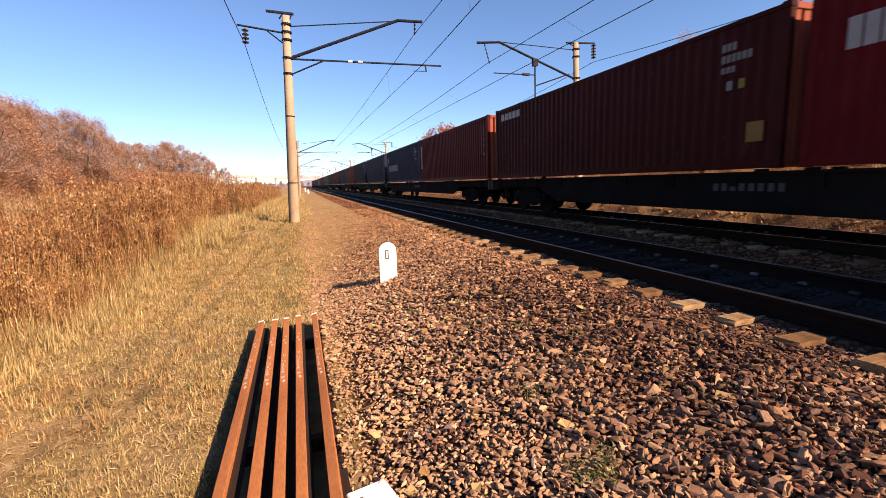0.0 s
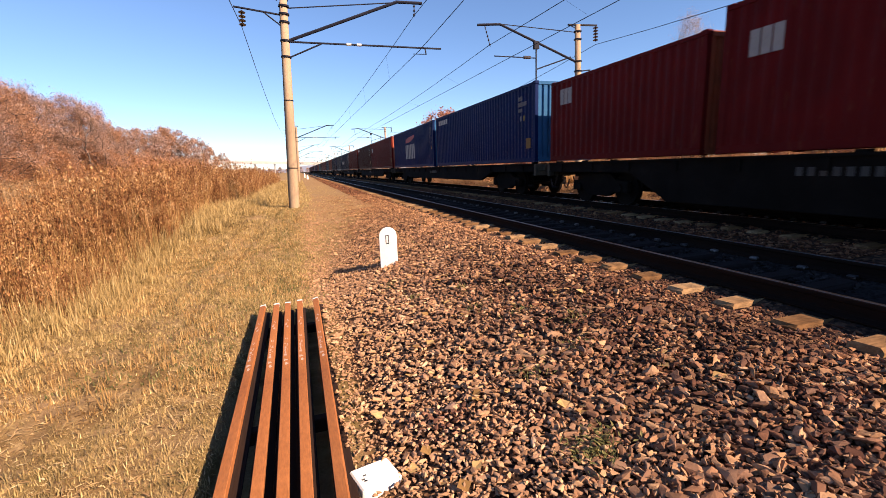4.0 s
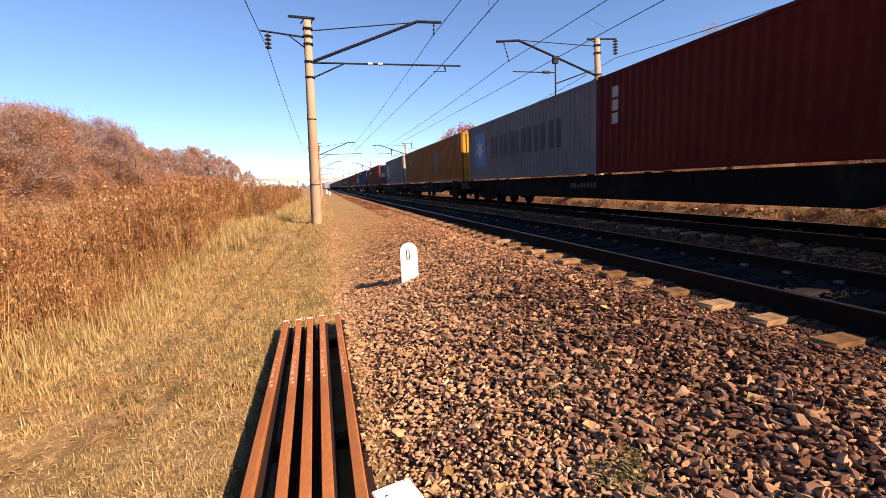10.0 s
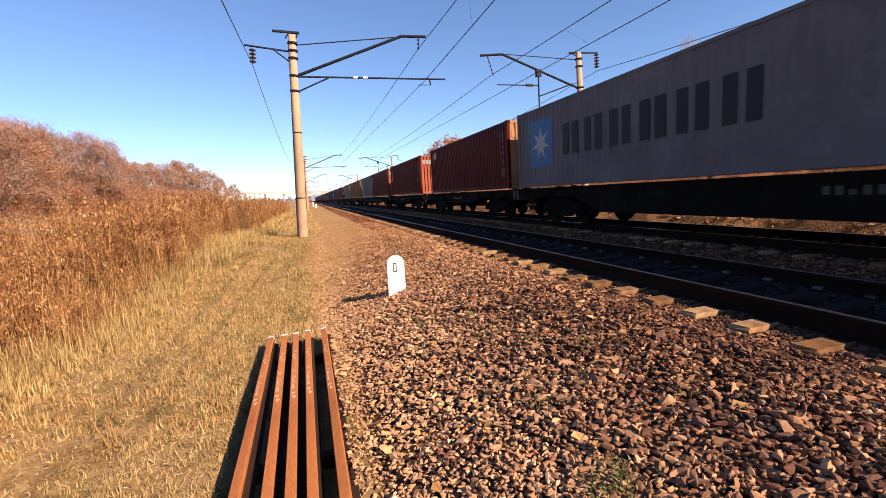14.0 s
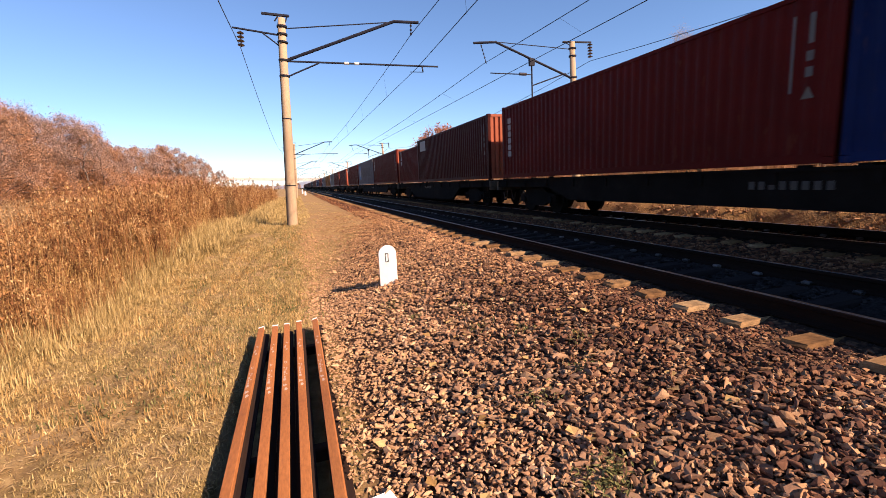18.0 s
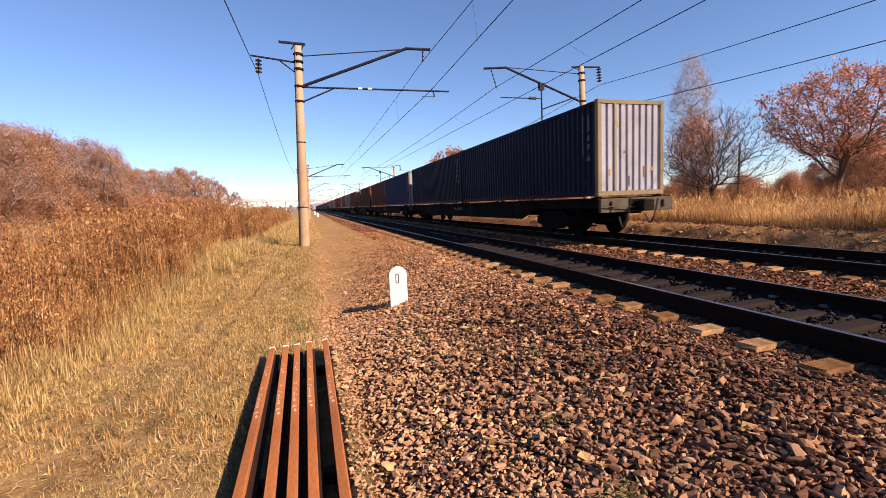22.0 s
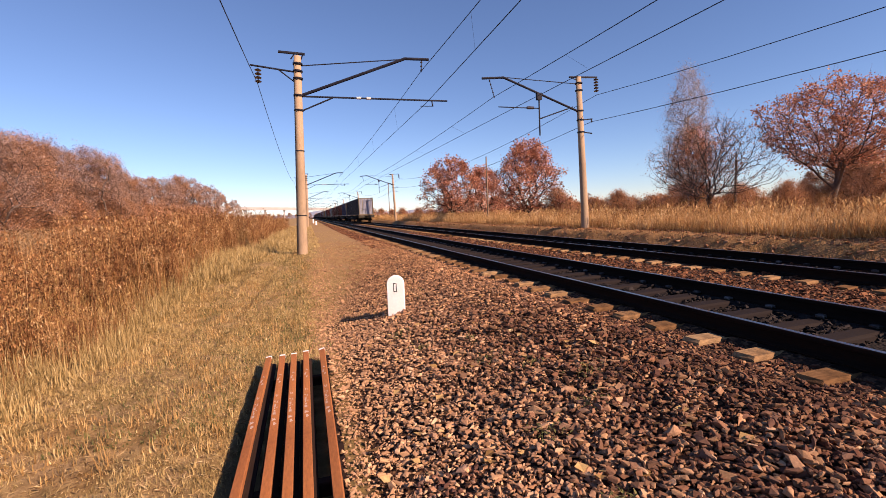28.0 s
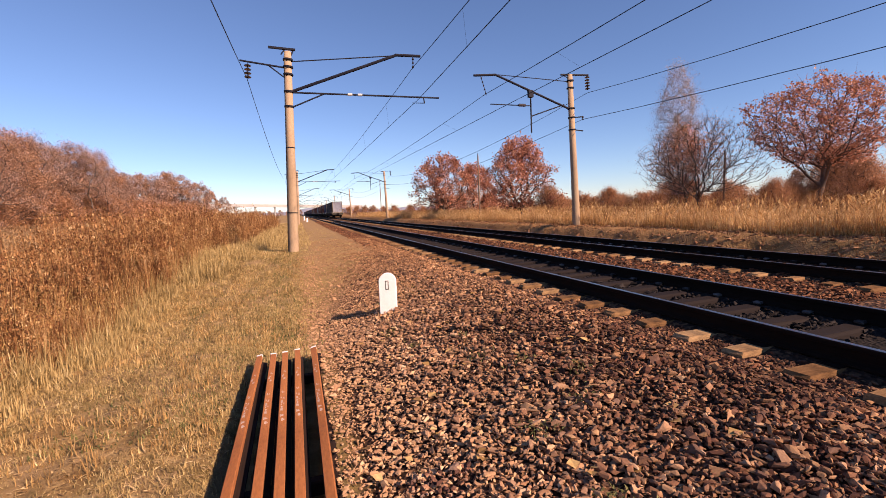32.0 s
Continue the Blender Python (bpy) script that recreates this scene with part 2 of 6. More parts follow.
def stained_and_shaded(m):
    """Grimy dark patches over the shoulder stones, deepened for the shade in their gaps, and rusty brake dust towards
    the rails.
    """
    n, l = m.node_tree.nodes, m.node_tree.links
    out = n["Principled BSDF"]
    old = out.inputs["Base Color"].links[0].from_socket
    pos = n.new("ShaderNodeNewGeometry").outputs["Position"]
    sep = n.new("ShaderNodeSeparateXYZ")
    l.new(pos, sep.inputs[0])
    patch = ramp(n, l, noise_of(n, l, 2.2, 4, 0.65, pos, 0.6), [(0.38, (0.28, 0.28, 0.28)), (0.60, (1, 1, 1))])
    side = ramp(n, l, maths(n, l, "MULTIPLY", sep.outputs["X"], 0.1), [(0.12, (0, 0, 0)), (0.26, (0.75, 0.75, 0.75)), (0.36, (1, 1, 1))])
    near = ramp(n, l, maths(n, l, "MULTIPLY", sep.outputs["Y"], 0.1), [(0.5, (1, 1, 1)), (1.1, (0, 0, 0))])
    # near and to the right the patches also paint in shaded gaps
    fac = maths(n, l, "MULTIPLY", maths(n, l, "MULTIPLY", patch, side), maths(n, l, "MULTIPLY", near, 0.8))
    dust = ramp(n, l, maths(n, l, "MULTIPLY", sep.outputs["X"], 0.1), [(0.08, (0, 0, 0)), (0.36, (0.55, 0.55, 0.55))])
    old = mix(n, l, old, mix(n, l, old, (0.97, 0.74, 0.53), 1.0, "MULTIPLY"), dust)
    # stones turn darker and browner farther along the track
    dulled = ramp(n, l, maths(n, l, "MULTIPLY", sep.outputs["Y"], 0.05), [(0.38, (0, 0, 0)), (0.80, (0.9, 0.9, 0.9))])
    old = mix(n, l, old, mix(n, l, old, (0.68, 0.60, 0.47), 1.0, "MULTIPLY"), dulled)
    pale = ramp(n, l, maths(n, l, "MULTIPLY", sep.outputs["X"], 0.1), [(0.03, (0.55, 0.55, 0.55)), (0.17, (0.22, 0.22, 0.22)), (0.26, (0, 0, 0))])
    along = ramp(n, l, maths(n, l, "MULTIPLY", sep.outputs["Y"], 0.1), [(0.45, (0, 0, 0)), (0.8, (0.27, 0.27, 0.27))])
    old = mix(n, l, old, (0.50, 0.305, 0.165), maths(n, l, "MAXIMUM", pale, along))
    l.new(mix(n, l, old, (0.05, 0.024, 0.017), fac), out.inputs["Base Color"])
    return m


stained_and_shaded(STONE)
STONE_PIECE = surface("single_stone", [(0.0, (0.045, 0.022, 0.018)), (0.16, (0.13, 0.062, 0.044)), (0.32, (0.27, 0.125, 0.075)), (0.44, (0.20, 0.135, 0.11)), (0.6, (0.40, 0.21, 0.12)), (0.76, (0.58, 0.37, 0.205)), (0.9, (0.72, 0.46, 0.29)), (1.0, (0.95, 0.76, 0.52))],
                      big=0.6, fine=5, rough=0.9, bump=0.5, bump_size=0.004, vary="object", single=0.85, tone=0.87, gloss=0.2)
CLIP = surface("worn_clip_steel", [(0.3, (0.05, 0.042, 0.04)), (0.7, (0.22, 0.20, 0.19))], big=6, fine=50, rough=0.45, metal=0.6, vary="object")
STONE_OILY = surface("oily_stone", [(0.0, (0.012, 0.010, 0.010)), (0.6, (0.045, 0.038, 0.038)), (1.0, (0.09, 0.075, 0.07))], big=9, fine=70, rough=0.9, gloss=0.08, tone=0.6,
                     vary="island")
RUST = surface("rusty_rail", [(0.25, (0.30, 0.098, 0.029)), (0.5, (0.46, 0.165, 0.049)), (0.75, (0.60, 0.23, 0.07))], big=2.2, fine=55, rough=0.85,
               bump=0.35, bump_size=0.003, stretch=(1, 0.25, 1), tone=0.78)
RAIL_SIDE = surface("rail_steel_side", [(0.3, (0.010, 0.006, 0.005)), (0.7, (0.024, 0.013, 0.009))], big=2, fine=40, rough=0.95, gloss=0.08, stretch=(1, 0.2, 1))
RAIL_TOP = surface("rail_running_top", [(0.3, (0.34, 0.335, 0.33)), (0.7, (0.52, 0.51, 0.50))], big=3, fine=60, fine_amount=0.15, rough=0.32, metal=1.0,
                   bump=0.05, stretch=(1, 0.05, 1))


def sleeper_surface():
    """Weathered wood, grey and dark with oil between the rails."""
    m = surface("sleeper_wood", [(0.2, (0.22, 0.115, 0.05)), (0.6, (0.38, 0.22, 0.105)), (0.9, (0.52, 0.34, 0.18))], big=3, fine=45, fine_amount=0.5, rough=0.9, bump=0.6,
                bump_size=0.006, vary="object", stretch=(0.2, 1, 1), gloss=0.1, tone=0.68)
    n, l = m.node_tree.nodes, m.node_tree.links
    out = n["Principled BSDF"]
    old = out.inputs["Base Color"].links[0].from_socket
    pos = n.new("ShaderNodeTexCoord").outputs["Object"]
    sep = n.new("ShaderNodeSeparateXYZ")
    l.new(pos, sep.inputs[0])
    side = maths(n, l, "ADD", maths(n, l, "ABSOLUTE", sep.outputs["X"]), maths(n, l, "MULTIPLY", noise_of(n, l, 8, 3, 0.6, pos), 0.12))
    stain = ramp(n, l, side, [(0.80, (1, 1, 1)), (0.90, (0, 0, 0))])
    l.new(mix(n, l, old, (0.014, 0.0115, 0.0125), maths(n, l, "MULTIPLY", stain, 0.98)), out.inputs["Base Color"])
    return m


WOOD = sleeper_surface()
CONCRETE = surface("aged_concrete", [(0.25, (0.30, 0.21, 0.135)), (0.6, (0.41, 0.30, 0.195)), (0.85, (0.47, 0.36, 0.25))], big=1.5, fine=35, rough=0.92, tone=0.98,
                   fine_amount=0.25, bump=0.35, bump_size=0.006, stretch=(1, 1, 0.3))
WHITE = surface("white_paint", [(0.3, (0.80, 0.80, 0.78)), (0.7, (0.88, 0.88, 0.86))], big=3, fine=30, fine_amount=0.08, rough=0.6, bump=0.15, bump_size=0.003, tone=0.95)
BLACK = surface("black_paint", [(0.3, (0.018, 0.018, 0.022)), (0.7, (0.035, 0.035, 0.04))], big=3, fine=40, rough=0.5)
DARK_STEEL = surface("dark_painted_steel", [(0.3, (0.008, 0.009, 0.020)), (0.7, (0.018, 0.020, 0.036))], big=4, fine=50, rough=0.65, gloss=0.15)
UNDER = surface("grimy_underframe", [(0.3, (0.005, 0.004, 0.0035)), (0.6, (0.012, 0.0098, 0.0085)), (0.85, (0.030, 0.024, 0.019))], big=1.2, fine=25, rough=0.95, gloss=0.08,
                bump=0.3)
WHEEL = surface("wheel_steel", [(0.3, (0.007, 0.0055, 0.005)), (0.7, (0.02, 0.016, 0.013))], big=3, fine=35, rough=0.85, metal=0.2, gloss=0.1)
GLAZE = surface("insulator_glaze", [(0.3, (0.03, 0.02, 0.018)), (0.7, (0.06, 0.045, 0.04))], rough=0.25, gloss=0.6, bump=0)
PORCELAIN = surface("white_porcelain", [(0.3, (0.7, 0.7, 0.68)), (0.7, (0.82, 0.82, 0.8))], rough=0.25, gloss=0.6, bump=0)
WIRE = surface("wire", [(0.3, (0.010, 0.010, 0.016)), (0.7, (0.022, 0.022, 0.032))], rough=0.6, bump=0, gloss=0.15)
BARK = surface("bark", [(0.25, (0.09, 0.062, 0.05)), (0.6, (0.16, 0.115, 0.095)), (0.85, (0.24, 0.18, 0.15))], big=2.5, fine=30, rough=0.95, bump=0.6,
               bump_size=0.02, stretch=(1, 1, 0.3))
BIRCH = surface("birch_bark", [(0.3, (0.26, 0.21, 0.19)), (0.6, (0.5, 0.44, 0.40)), (0.8, (0.6, 0.55, 0.5))], big=2.0, fine=12, rough=0.85, bump=0.3)
OAK_LEAF = surface("oak_leaves", [(0.0, (0.22, 0.080, 0.050)), (0.5, (0.42, 0.183, 0.110)), (0.8, (0.57, 0.305, 0.19)), (1.0, (0.76, 0.54, 0.42))],
                   big=2, fine=20, rough=0.75, vary="island", bump=0, seen=0.35, tone=1.22)
DULL_LEAF = surface("withered_leaves", [(0.0, (0.28, 0.135, 0.075)), (0.45, (0.44, 0.225, 0.118)), (0.8, (0.54, 0.305, 0.17)), (1.0, (0.64, 0.46, 0.33))],
                    big=2, fine=20, rough=0.8, vary="island", bump=0, seen=0.35, tone=1.08)
WOOD_LEAF = surface("wood_leaves", [(0.0, (0.27, 0.135, 0.08)), (0.45, (0.42, 0.235, 0.14)), (0.8, (0.54, 0.33, 0.21)), (1.0, (0.68, 0.50, 0.37))], big=0.5, fine=20, rough=0.8,
                    vary="island", bump=0, seen=0.3, tone=1.08, single=0.6)
ASH_LEAF = surface("ashen_leaves", [(0.0, (0.36, 0.25, 0.22)), (0.6, (0.52, 0.40, 0.36)), (1.0, (0.66, 0.55, 0.50))], rough=0.8, vary="island", bump=0, seen=0.35, tone=1.0)
PALE_LEAF = surface("sparse_pale_leaves", [(0.0, (0.32, 0.19, 0.14)), (0.6, (0.50, 0.33, 0.25)), (1.0, (0.66, 0.50, 0.41))], rough=0.8, vary="island",
                    bump=0, seen=0.35, tone=1.0)
STRAW = surface("dry_grass", [(0.0, (0.24, 0.125, 0.04)), (0.4, (0.50, 0.30, 0.105)), (0.75, (0.72, 0.48, 0.20)), (1.0, (0.95, 0.74, 0.40))], big=1.6, tone=0.85,
                fine=20, rough=0.8, vary="island", bump=0, seen=0.2)
WEED = surface("withered_weeds", [(0.0, (0.07, 0.025, 0.010)), (0.3, (0.20, 0.077, 0.028)), (0.54, (0.42, 0.205, 0.077)), (0.76, (0.68, 0.42, 0.185)), (1.0, (0.98, 0.77, 0.46))],
               big=2.1, tone=0.82, fine=20, rough=0.85, vary="island", bump=0, seen=0.2, single=0.36)
GREEN = surface("green_weed", [(0.0, (0.09, 0.095, 0.03)), (0.6, (0.21, 0.20, 0.065)), (1.0, (0.40, 0.36, 0.14))], rough=0.8, vary="island", bump=0, seen=0.2)


# ---- building helpers ----
def link_mesh(name, me, material, parent=None, label=""):
    for one in (material if isinstance(material, (list, tuple)) else [material]):
        me.materials.append(one)
    ob = new(name, me)
    if parent is not None:
        ob.parent = parent
    return tagged(ob, label)


def part(name, bm, material, parent=None, label=""):
    me = bpy.data.meshes.new(name)
    bm.to_mesh(me)
    bm.free()
    return link_mesh(name, me, material, parent, label)


def sharing(name, me, parent, m=None, label=""):
    """One more object on a mesh that is there already."""
    ob = new(name, me)
    ob.parent = parent
    if m is not None:
        ob.matrix_basis = m
    return tagged(ob, label)


def thing(name, m, label, category, group="", kind=""):
    ob = new(name)
    ob.matrix_basis = m
    return tagged(ob, label, category, group, kind)


def box(bm, x0, x1, y0, y1, z0, z1, bevel=0.0):
    made = bmesh.ops.create_cube(bm, size=1, matrix=Matrix.LocRotScale(((x0 + x1) / 2, (y0 + y1) / 2, (z0 + z1) / 2), None,
                                                                     (abs(x1 - x0), abs(y1 - y0), abs(z1 - z0))))
    if bevel:
        edges = list({e for v in made["verts"] for e in v.link_edges})
        bmesh.ops.bevel(bm, geom=edges, offset=bevel, segments=1, affect="EDGES")
    return bm


def a_box(*size, bevel=0.0):
    return box(bmesh.new(), *size, bevel=bevel)


def tube(bm, a, b, r0, r1=None, sides=8):
    a, b = Vector(a), Vector(b)
    d = b - a
    bmesh.ops.create_cone(bm, cap_ends=True, segments=sides, radius1=r0, radius2=r0 if r1 is None else r1, depth=d.length,
                          matrix=Matrix.Translation((a + b) / 2) @ d.to_track_quat("Z", "Y").to_matrix().to_4x4())
    return bm


def extrude(bm, outline, y0, y1, axis="y"):
    """A closed outline drawn out along an axis: (x, z) along y, (y, z) along x."""
    ends = []
    for v in (y0, y1):
        ends.append([bm.verts.new((p, v, q) if axis == "y" else (v, p, q)) for p, q in outline])
    k = len(outline)
    for i in range(k):
        bm.faces.new((ends[0][i], ends[0][(i + 1) % k], ends[1][(i + 1) % k], ends[1][i]))
    bm.faces.new(ends[0][::-1])
    bm.faces.new(ends[1])
    bmesh.ops.recalc_face_normals(bm, faces=bm.faces[:])
    return bm


def raw_mesh(name, verts, tris, smooth_shade=False):
    """A mesh out of arrays of corners and triangles."""
    me = bpy.data.meshes.new(name)
    nv, nt = len(verts), len(tris)
    me.vertices.add(nv)
    me.vertices.foreach_set("co", np.ascontiguousarray(verts, np.float32).ravel())
    me.loops.add(nt * 3)
    me.loops.foreach_set("vertex_index", np.ascontiguousarray(tris, np.int32).ravel())
    me.polygons.add(nt)
    me.polygons.foreach_set("loop_start", np.arange(0, nt * 3, 3, dtype=np.int32))
    me.polygons.foreach_set("loop_total", np.full(nt, 3, np.int32))
    me.polygons.foreach_set("use_smooth", np.full(nt, smooth_shade, bool))
    me.update(calc_edges=True)
    return me


def spread(verts, tris, place, turn, size, tilt=None):
    """Copies of a small form, as arrays: at each place, turned about z (and tilted), in each size (one number or three)."""
    n, k = len(place), len(verts)
    c, s = np.cos(turn), np.sin(turn)
    size = np.asarray(size, float)
    v = verts[None] * (size[:, None, None] if size.ndim == 1 else size[:, None, :])
    if tilt is not None:
        ct, st = np.cos(tilt)[:, None], np.sin(tilt)[:, None]
        v = np.stack((v[..., 0], v[..., 1] * ct - v[..., 2] * st, v[..., 1] * st + v[..., 2] * ct), -1)
    x = v[..., 0] * c[:, None] - v[..., 1] * s[:, None]
    y = v[..., 0] * s[:, None] + v[..., 1] * c[:, None]
    out = np.stack((x, y, v[..., 2]), -1) + place[:, None, :]
    t = tris[None] + (np.arange(n) * k)[:, None, None]
    return out.reshape(-1, 3), t.reshape(-1, 3)


def together(pieces):
    vs, ts, at = [], [], 0
    for v, t in pieces:
        vs.append(v)
        ts.append(t + at)
        at += len(v)
    return np.concatenate(vs), np.concatenate(ts)


def on_ground(x, y, dz=0.0):
    return np.stack((x, y, height(x, y) + dz), -1)

WOOD_POLE = surface("pole_wood", [(0.2, (0.20, 0.13, 0.09)), (0.6, (0.34, 0.24, 0.16)), (0.9, (0.42, 0.32, 0.23))], big=2, fine=30, rough=0.9, stretch=(1, 1, 0.2))

# rust blackened to paint the shade between and under the stacked rails
SHADED_RUST = surface("shaded_rust", [(0.3, (0.018, 0.007, 0.004)), (0.7, (0.045, 0.018, 0.009))], big=2.5, fine=40, rough=0.9, stretch=(1, 0.25, 1))

CLOD = surface("earth_clod", [(0.0, (0.11, 0.046, 0.021)), (0.5, (0.29, 0.130, 0.060)), (1.0, (0.56, 0.33, 0.175))], big=5, fine=40, rough=0.95, vary="island")

CHALK = surface("chalk", [(0.3, (0.62, 0.42, 0.33)), (0.7, (0.80, 0.62, 0.52))], big=6, fine=60, fine_amount=0.5, rough=0.9, bump=0)

LITTER = surface("dead_litter", [(0.0, (0.13, 0.075, 0.035)), (0.4, (0.36, 0.22, 0.10)), (0.8, (0.62, 0.44, 0.22)), (1.0, (0.85, 0.70, 0.42))], rough=0.85, vary="island",
                 bump=0)

STONE_FAR = surface("far_ballast_stone", [(0.0, (0.03, 0.012, 0.008)), (0.4, (0.14, 0.055, 0.028)), (0.8, (0.31, 0.135, 0.066)), (1.0, (0.55, 0.32, 0.17))], big=1.1, fine=60,
                    rough=0.9, vary="island", single=0.85, gloss=0.15)
END_GREY = surface("dusty_end_beam", [(0.25, (0.06, 0.05, 0.036)), (0.6, (0.16, 0.135, 0.095)), (0.85, (0.26, 0.22, 0.16))], big=3, fine=30, rough=0.85, tone=0.5)

TURF = surface("short_turf", [(0.0, (0.13, 0.088, 0.032)), (0.35, (0.40, 0.283, 0.112)), (0.75, (0.66, 0.485, 0.215)), (1.0, (0.95, 0.78, 0.46))], big=4.5, fine=20, rough=0.85,
               vary="island", bump=0, seen=0.15, tone=0.84, single=0.5)
STALK = surface("withered_stalks", [(0.0, (0.09, 0.035, 0.014)), (0.4, (0.24, 0.10, 0.038)), (0.8, (0.44, 0.24, 0.09)), (1.0, (0.68, 0.46, 0.2))], big=2.6, fine=20, rough=0.85,
                vary="island", bump=0, seen=0.15, single=0.4)

FIELD = surface("pale_field_weeds", [(0.0, (0.26, 0.14, 0.07)), (0.5, (0.46, 0.29, 0.15)), (1.0, (0.70, 0.52, 0.30))], big=0.4, fine=20, rough=0.85, vary="island", bump=0,
                seen=0.25, single=0.5, tone=0.74)

BANK_STRAW = surface("bank_straw", [(0.0, (0.26, 0.13, 0.05)), (0.4, (0.54, 0.32, 0.13)), (0.75, (0.78, 0.53, 0.25)), (1.0, (0.97, 0.80, 0.50))], big=0.9, fine=20, rough=0.85,
                     vary="island", bump=0, seen=0.3, single=0.6, tone=1.0)


# ---- ground ----
def build_ground():
    xs = np.concatenate((-np.geomspace(3000, 14, 24), np.arange(-12, -1, 0.5), np.arange(-1, 0.6, 0.04), np.arange(0.6, 14, 0.1), np.arange(14, 24, 1.0), np.geomspace(25, 3000, 22)))
    ys = np.concatenate((-np.geomspace(900, 12, 12), np.arange(-10, 0, 1.0), np.arange(0, 24, 0.3), np.arange(24, 80, 2.0), np.geomspace(82, 4000, 26)))
    gx, gy = np.meshgrid(xs, ys)
    v = np.stack((gx, gy, height(gx, gy)), -1).reshape(-1, 3)
    w, h = len(xs), len(ys)
    i = (np.arange(h - 1)[:, None] * w + np.arange(w - 1)[None]).ravel()
    t = np.concatenate((np.stack((i, i + 1, i + w + 1), -1), np.stack((i, i + w + 1, i + w), -1)))
    ob = link_mesh("ground", raw_mesh("ground", v, t, True), GROUND)
    tagged(ob, "dry mown grass and earth running up into a brown ballast bed", "ground", kind="structure")


def rail_outline(head=0.0375, foot=0.075, tall=0.18):
    half = [(foot, 0), (foot, 0.012), (0.02, 0.035), (0.009, 0.05), (0.009, tall - 0.055), (head, tall - 0.04), (head, tall - 0.008), (head - 0.008, tall)]
    return half + [(-x, z) for x, z in half[::-1]]


def build_track():
    for x in RAIL_X:
        rail = thing("track_rail", pose(x, 0, 0), "dark rusty steel track rail with a polished running top", "rail", "track rails", "structure")
        part("rail_body", extrude(bmesh.new(), [(p, z - 0.18) for p, z in rail_outline()], -300, 900), RAIL_SIDE, rail)
        part("running_top", extrude(bmesh.new(), [(-0.026, -0.004), (-0.022, 0.0018), (0.030, 0.0018), (0.0388, -0.012)], -300, 900), RAIL_TOP, rail, "bright polished running surface")


def sleeper_form(seed):
    bm = a_box(-1.35, 1.35, -0.12, 0.12, -0.18, 0, bevel=0.03)
    r = random.Random(seed)
    for v in bm.verts:
        v.co += Vector((r.uniform(-0.02, 0.02), r.uniform(-0.012, 0.012), r.uniform(-0.008, 0.004)))
    me = bpy.data.meshes.new("sleeper")
    bm.to_mesh(me)
    bm.free()
    me.materials.append(WOOD)
    return me


def build_sleepers():
    forms = [sleeper_form(i) for i in range(5)]
    plate = a_box(-0.17, 0.17, -0.09, 0.09, 0, 0.018, bevel=0.004)
    plate_mesh = bpy.data.meshes.new("tie_plate")
    plate.to_mesh(plate_mesh)
    plate.free()
    plate_mesh.materials.append(RAIL_SIDE)
    clip = a_box(-0.045, 0.045, -0.05, 0.05, 0.018, 0.062, bevel=0.014)
    clip_mesh = bpy.data.meshes.new("rail_clip")
    clip.to_mesh(clip_mesh)
    clip.free()
    clip_mesh.materials.append(CLIP)
    r = random.Random(3)
    for k, x in enumerate(TRACK_X):
        bed = thing("sleeper_row", pose(0, 0, 0), "weathered wooden sleepers bedded in ballast under a track", "sleepers", "", "structure")
        far_v = []
        base = np.array([(a, b, c) for a in (-1.35, 1.35) for b in (-0.12, 0.12) for c in (-0.18, 0)], float)
        quads = [(0, 1, 3, 2), (4, 6, 7, 5), (0, 4, 5, 1), (2, 3, 7, 6), (0, 2, 6, 4), (1, 5, 7, 3)]
        tri = np.array([t for q in quads for t in ((q[0], q[1], q[2]), (q[0], q[2], q[3]))])
        for i in range(-40, 900):
            y = SLEEPER_START + i * SLEEPER_STEP + r.uniform(-0.03, 0.03)
            m = pose(x + r.uniform(-0.05, 0.05), y, -0.186 + r.uniform(-0.008, 0.006), 0, r.uniform(-0.3, 0.3), r.uniform(-1.2, 1.2))
            if -2 <= i < 130:
                sharing("sleeper", r.choice(forms), bed, m)
                if i < 60:
                    for s in (-0.7975, 0.7975):
                        sharing("tie_plate", plate_mesh, bed, pose(x + s, y, -0.2))
                        if 0 < i < 34:
                            sharing("rail_clip", clip_mesh, bed, pose(x + s * 0.856, y, -0.2, 0, 0, r.uniform(-8, 8)))
            else:
                far_v.append((x, y, -0.2))
        v, t = spread(base, tri, np.array(far_v), np.zeros(len(far_v)), np.ones(len(far_v)))
        tagged(link_mesh("far_sleepers", raw_mesh("far_sleepers", v, t), WOOD, bed), kind="stuff")


# ---- overhead line ----
def post_mesh(tall):
    bm = bmesh.new()
    rings = []
    for z, r in ((-0.6, 0.20), (0, 0.195), (tall * 0.5, 0.165), (tall, 0.13)):
        rings.append([bm.verts.new((r * math.cos(a * math.tau / 16), r * math.sin(a * math.tau / 16), z)) for a in range(16)])
    for a, b in zip(rings, rings[1:]):
        for i in range(16):
            f = bm.faces.new((a[i], a[(i + 1) % 16], b[(i + 1) % 16], b[i]))
            f.smooth = True
    bm.faces.new(rings[-1])
    return bm


def bar(name, a, b, w, parent, material=None, label=""):
    return part(name, tube(bmesh.new(), a, b, w, sides=6), material or DARK_STEEL, parent, label)


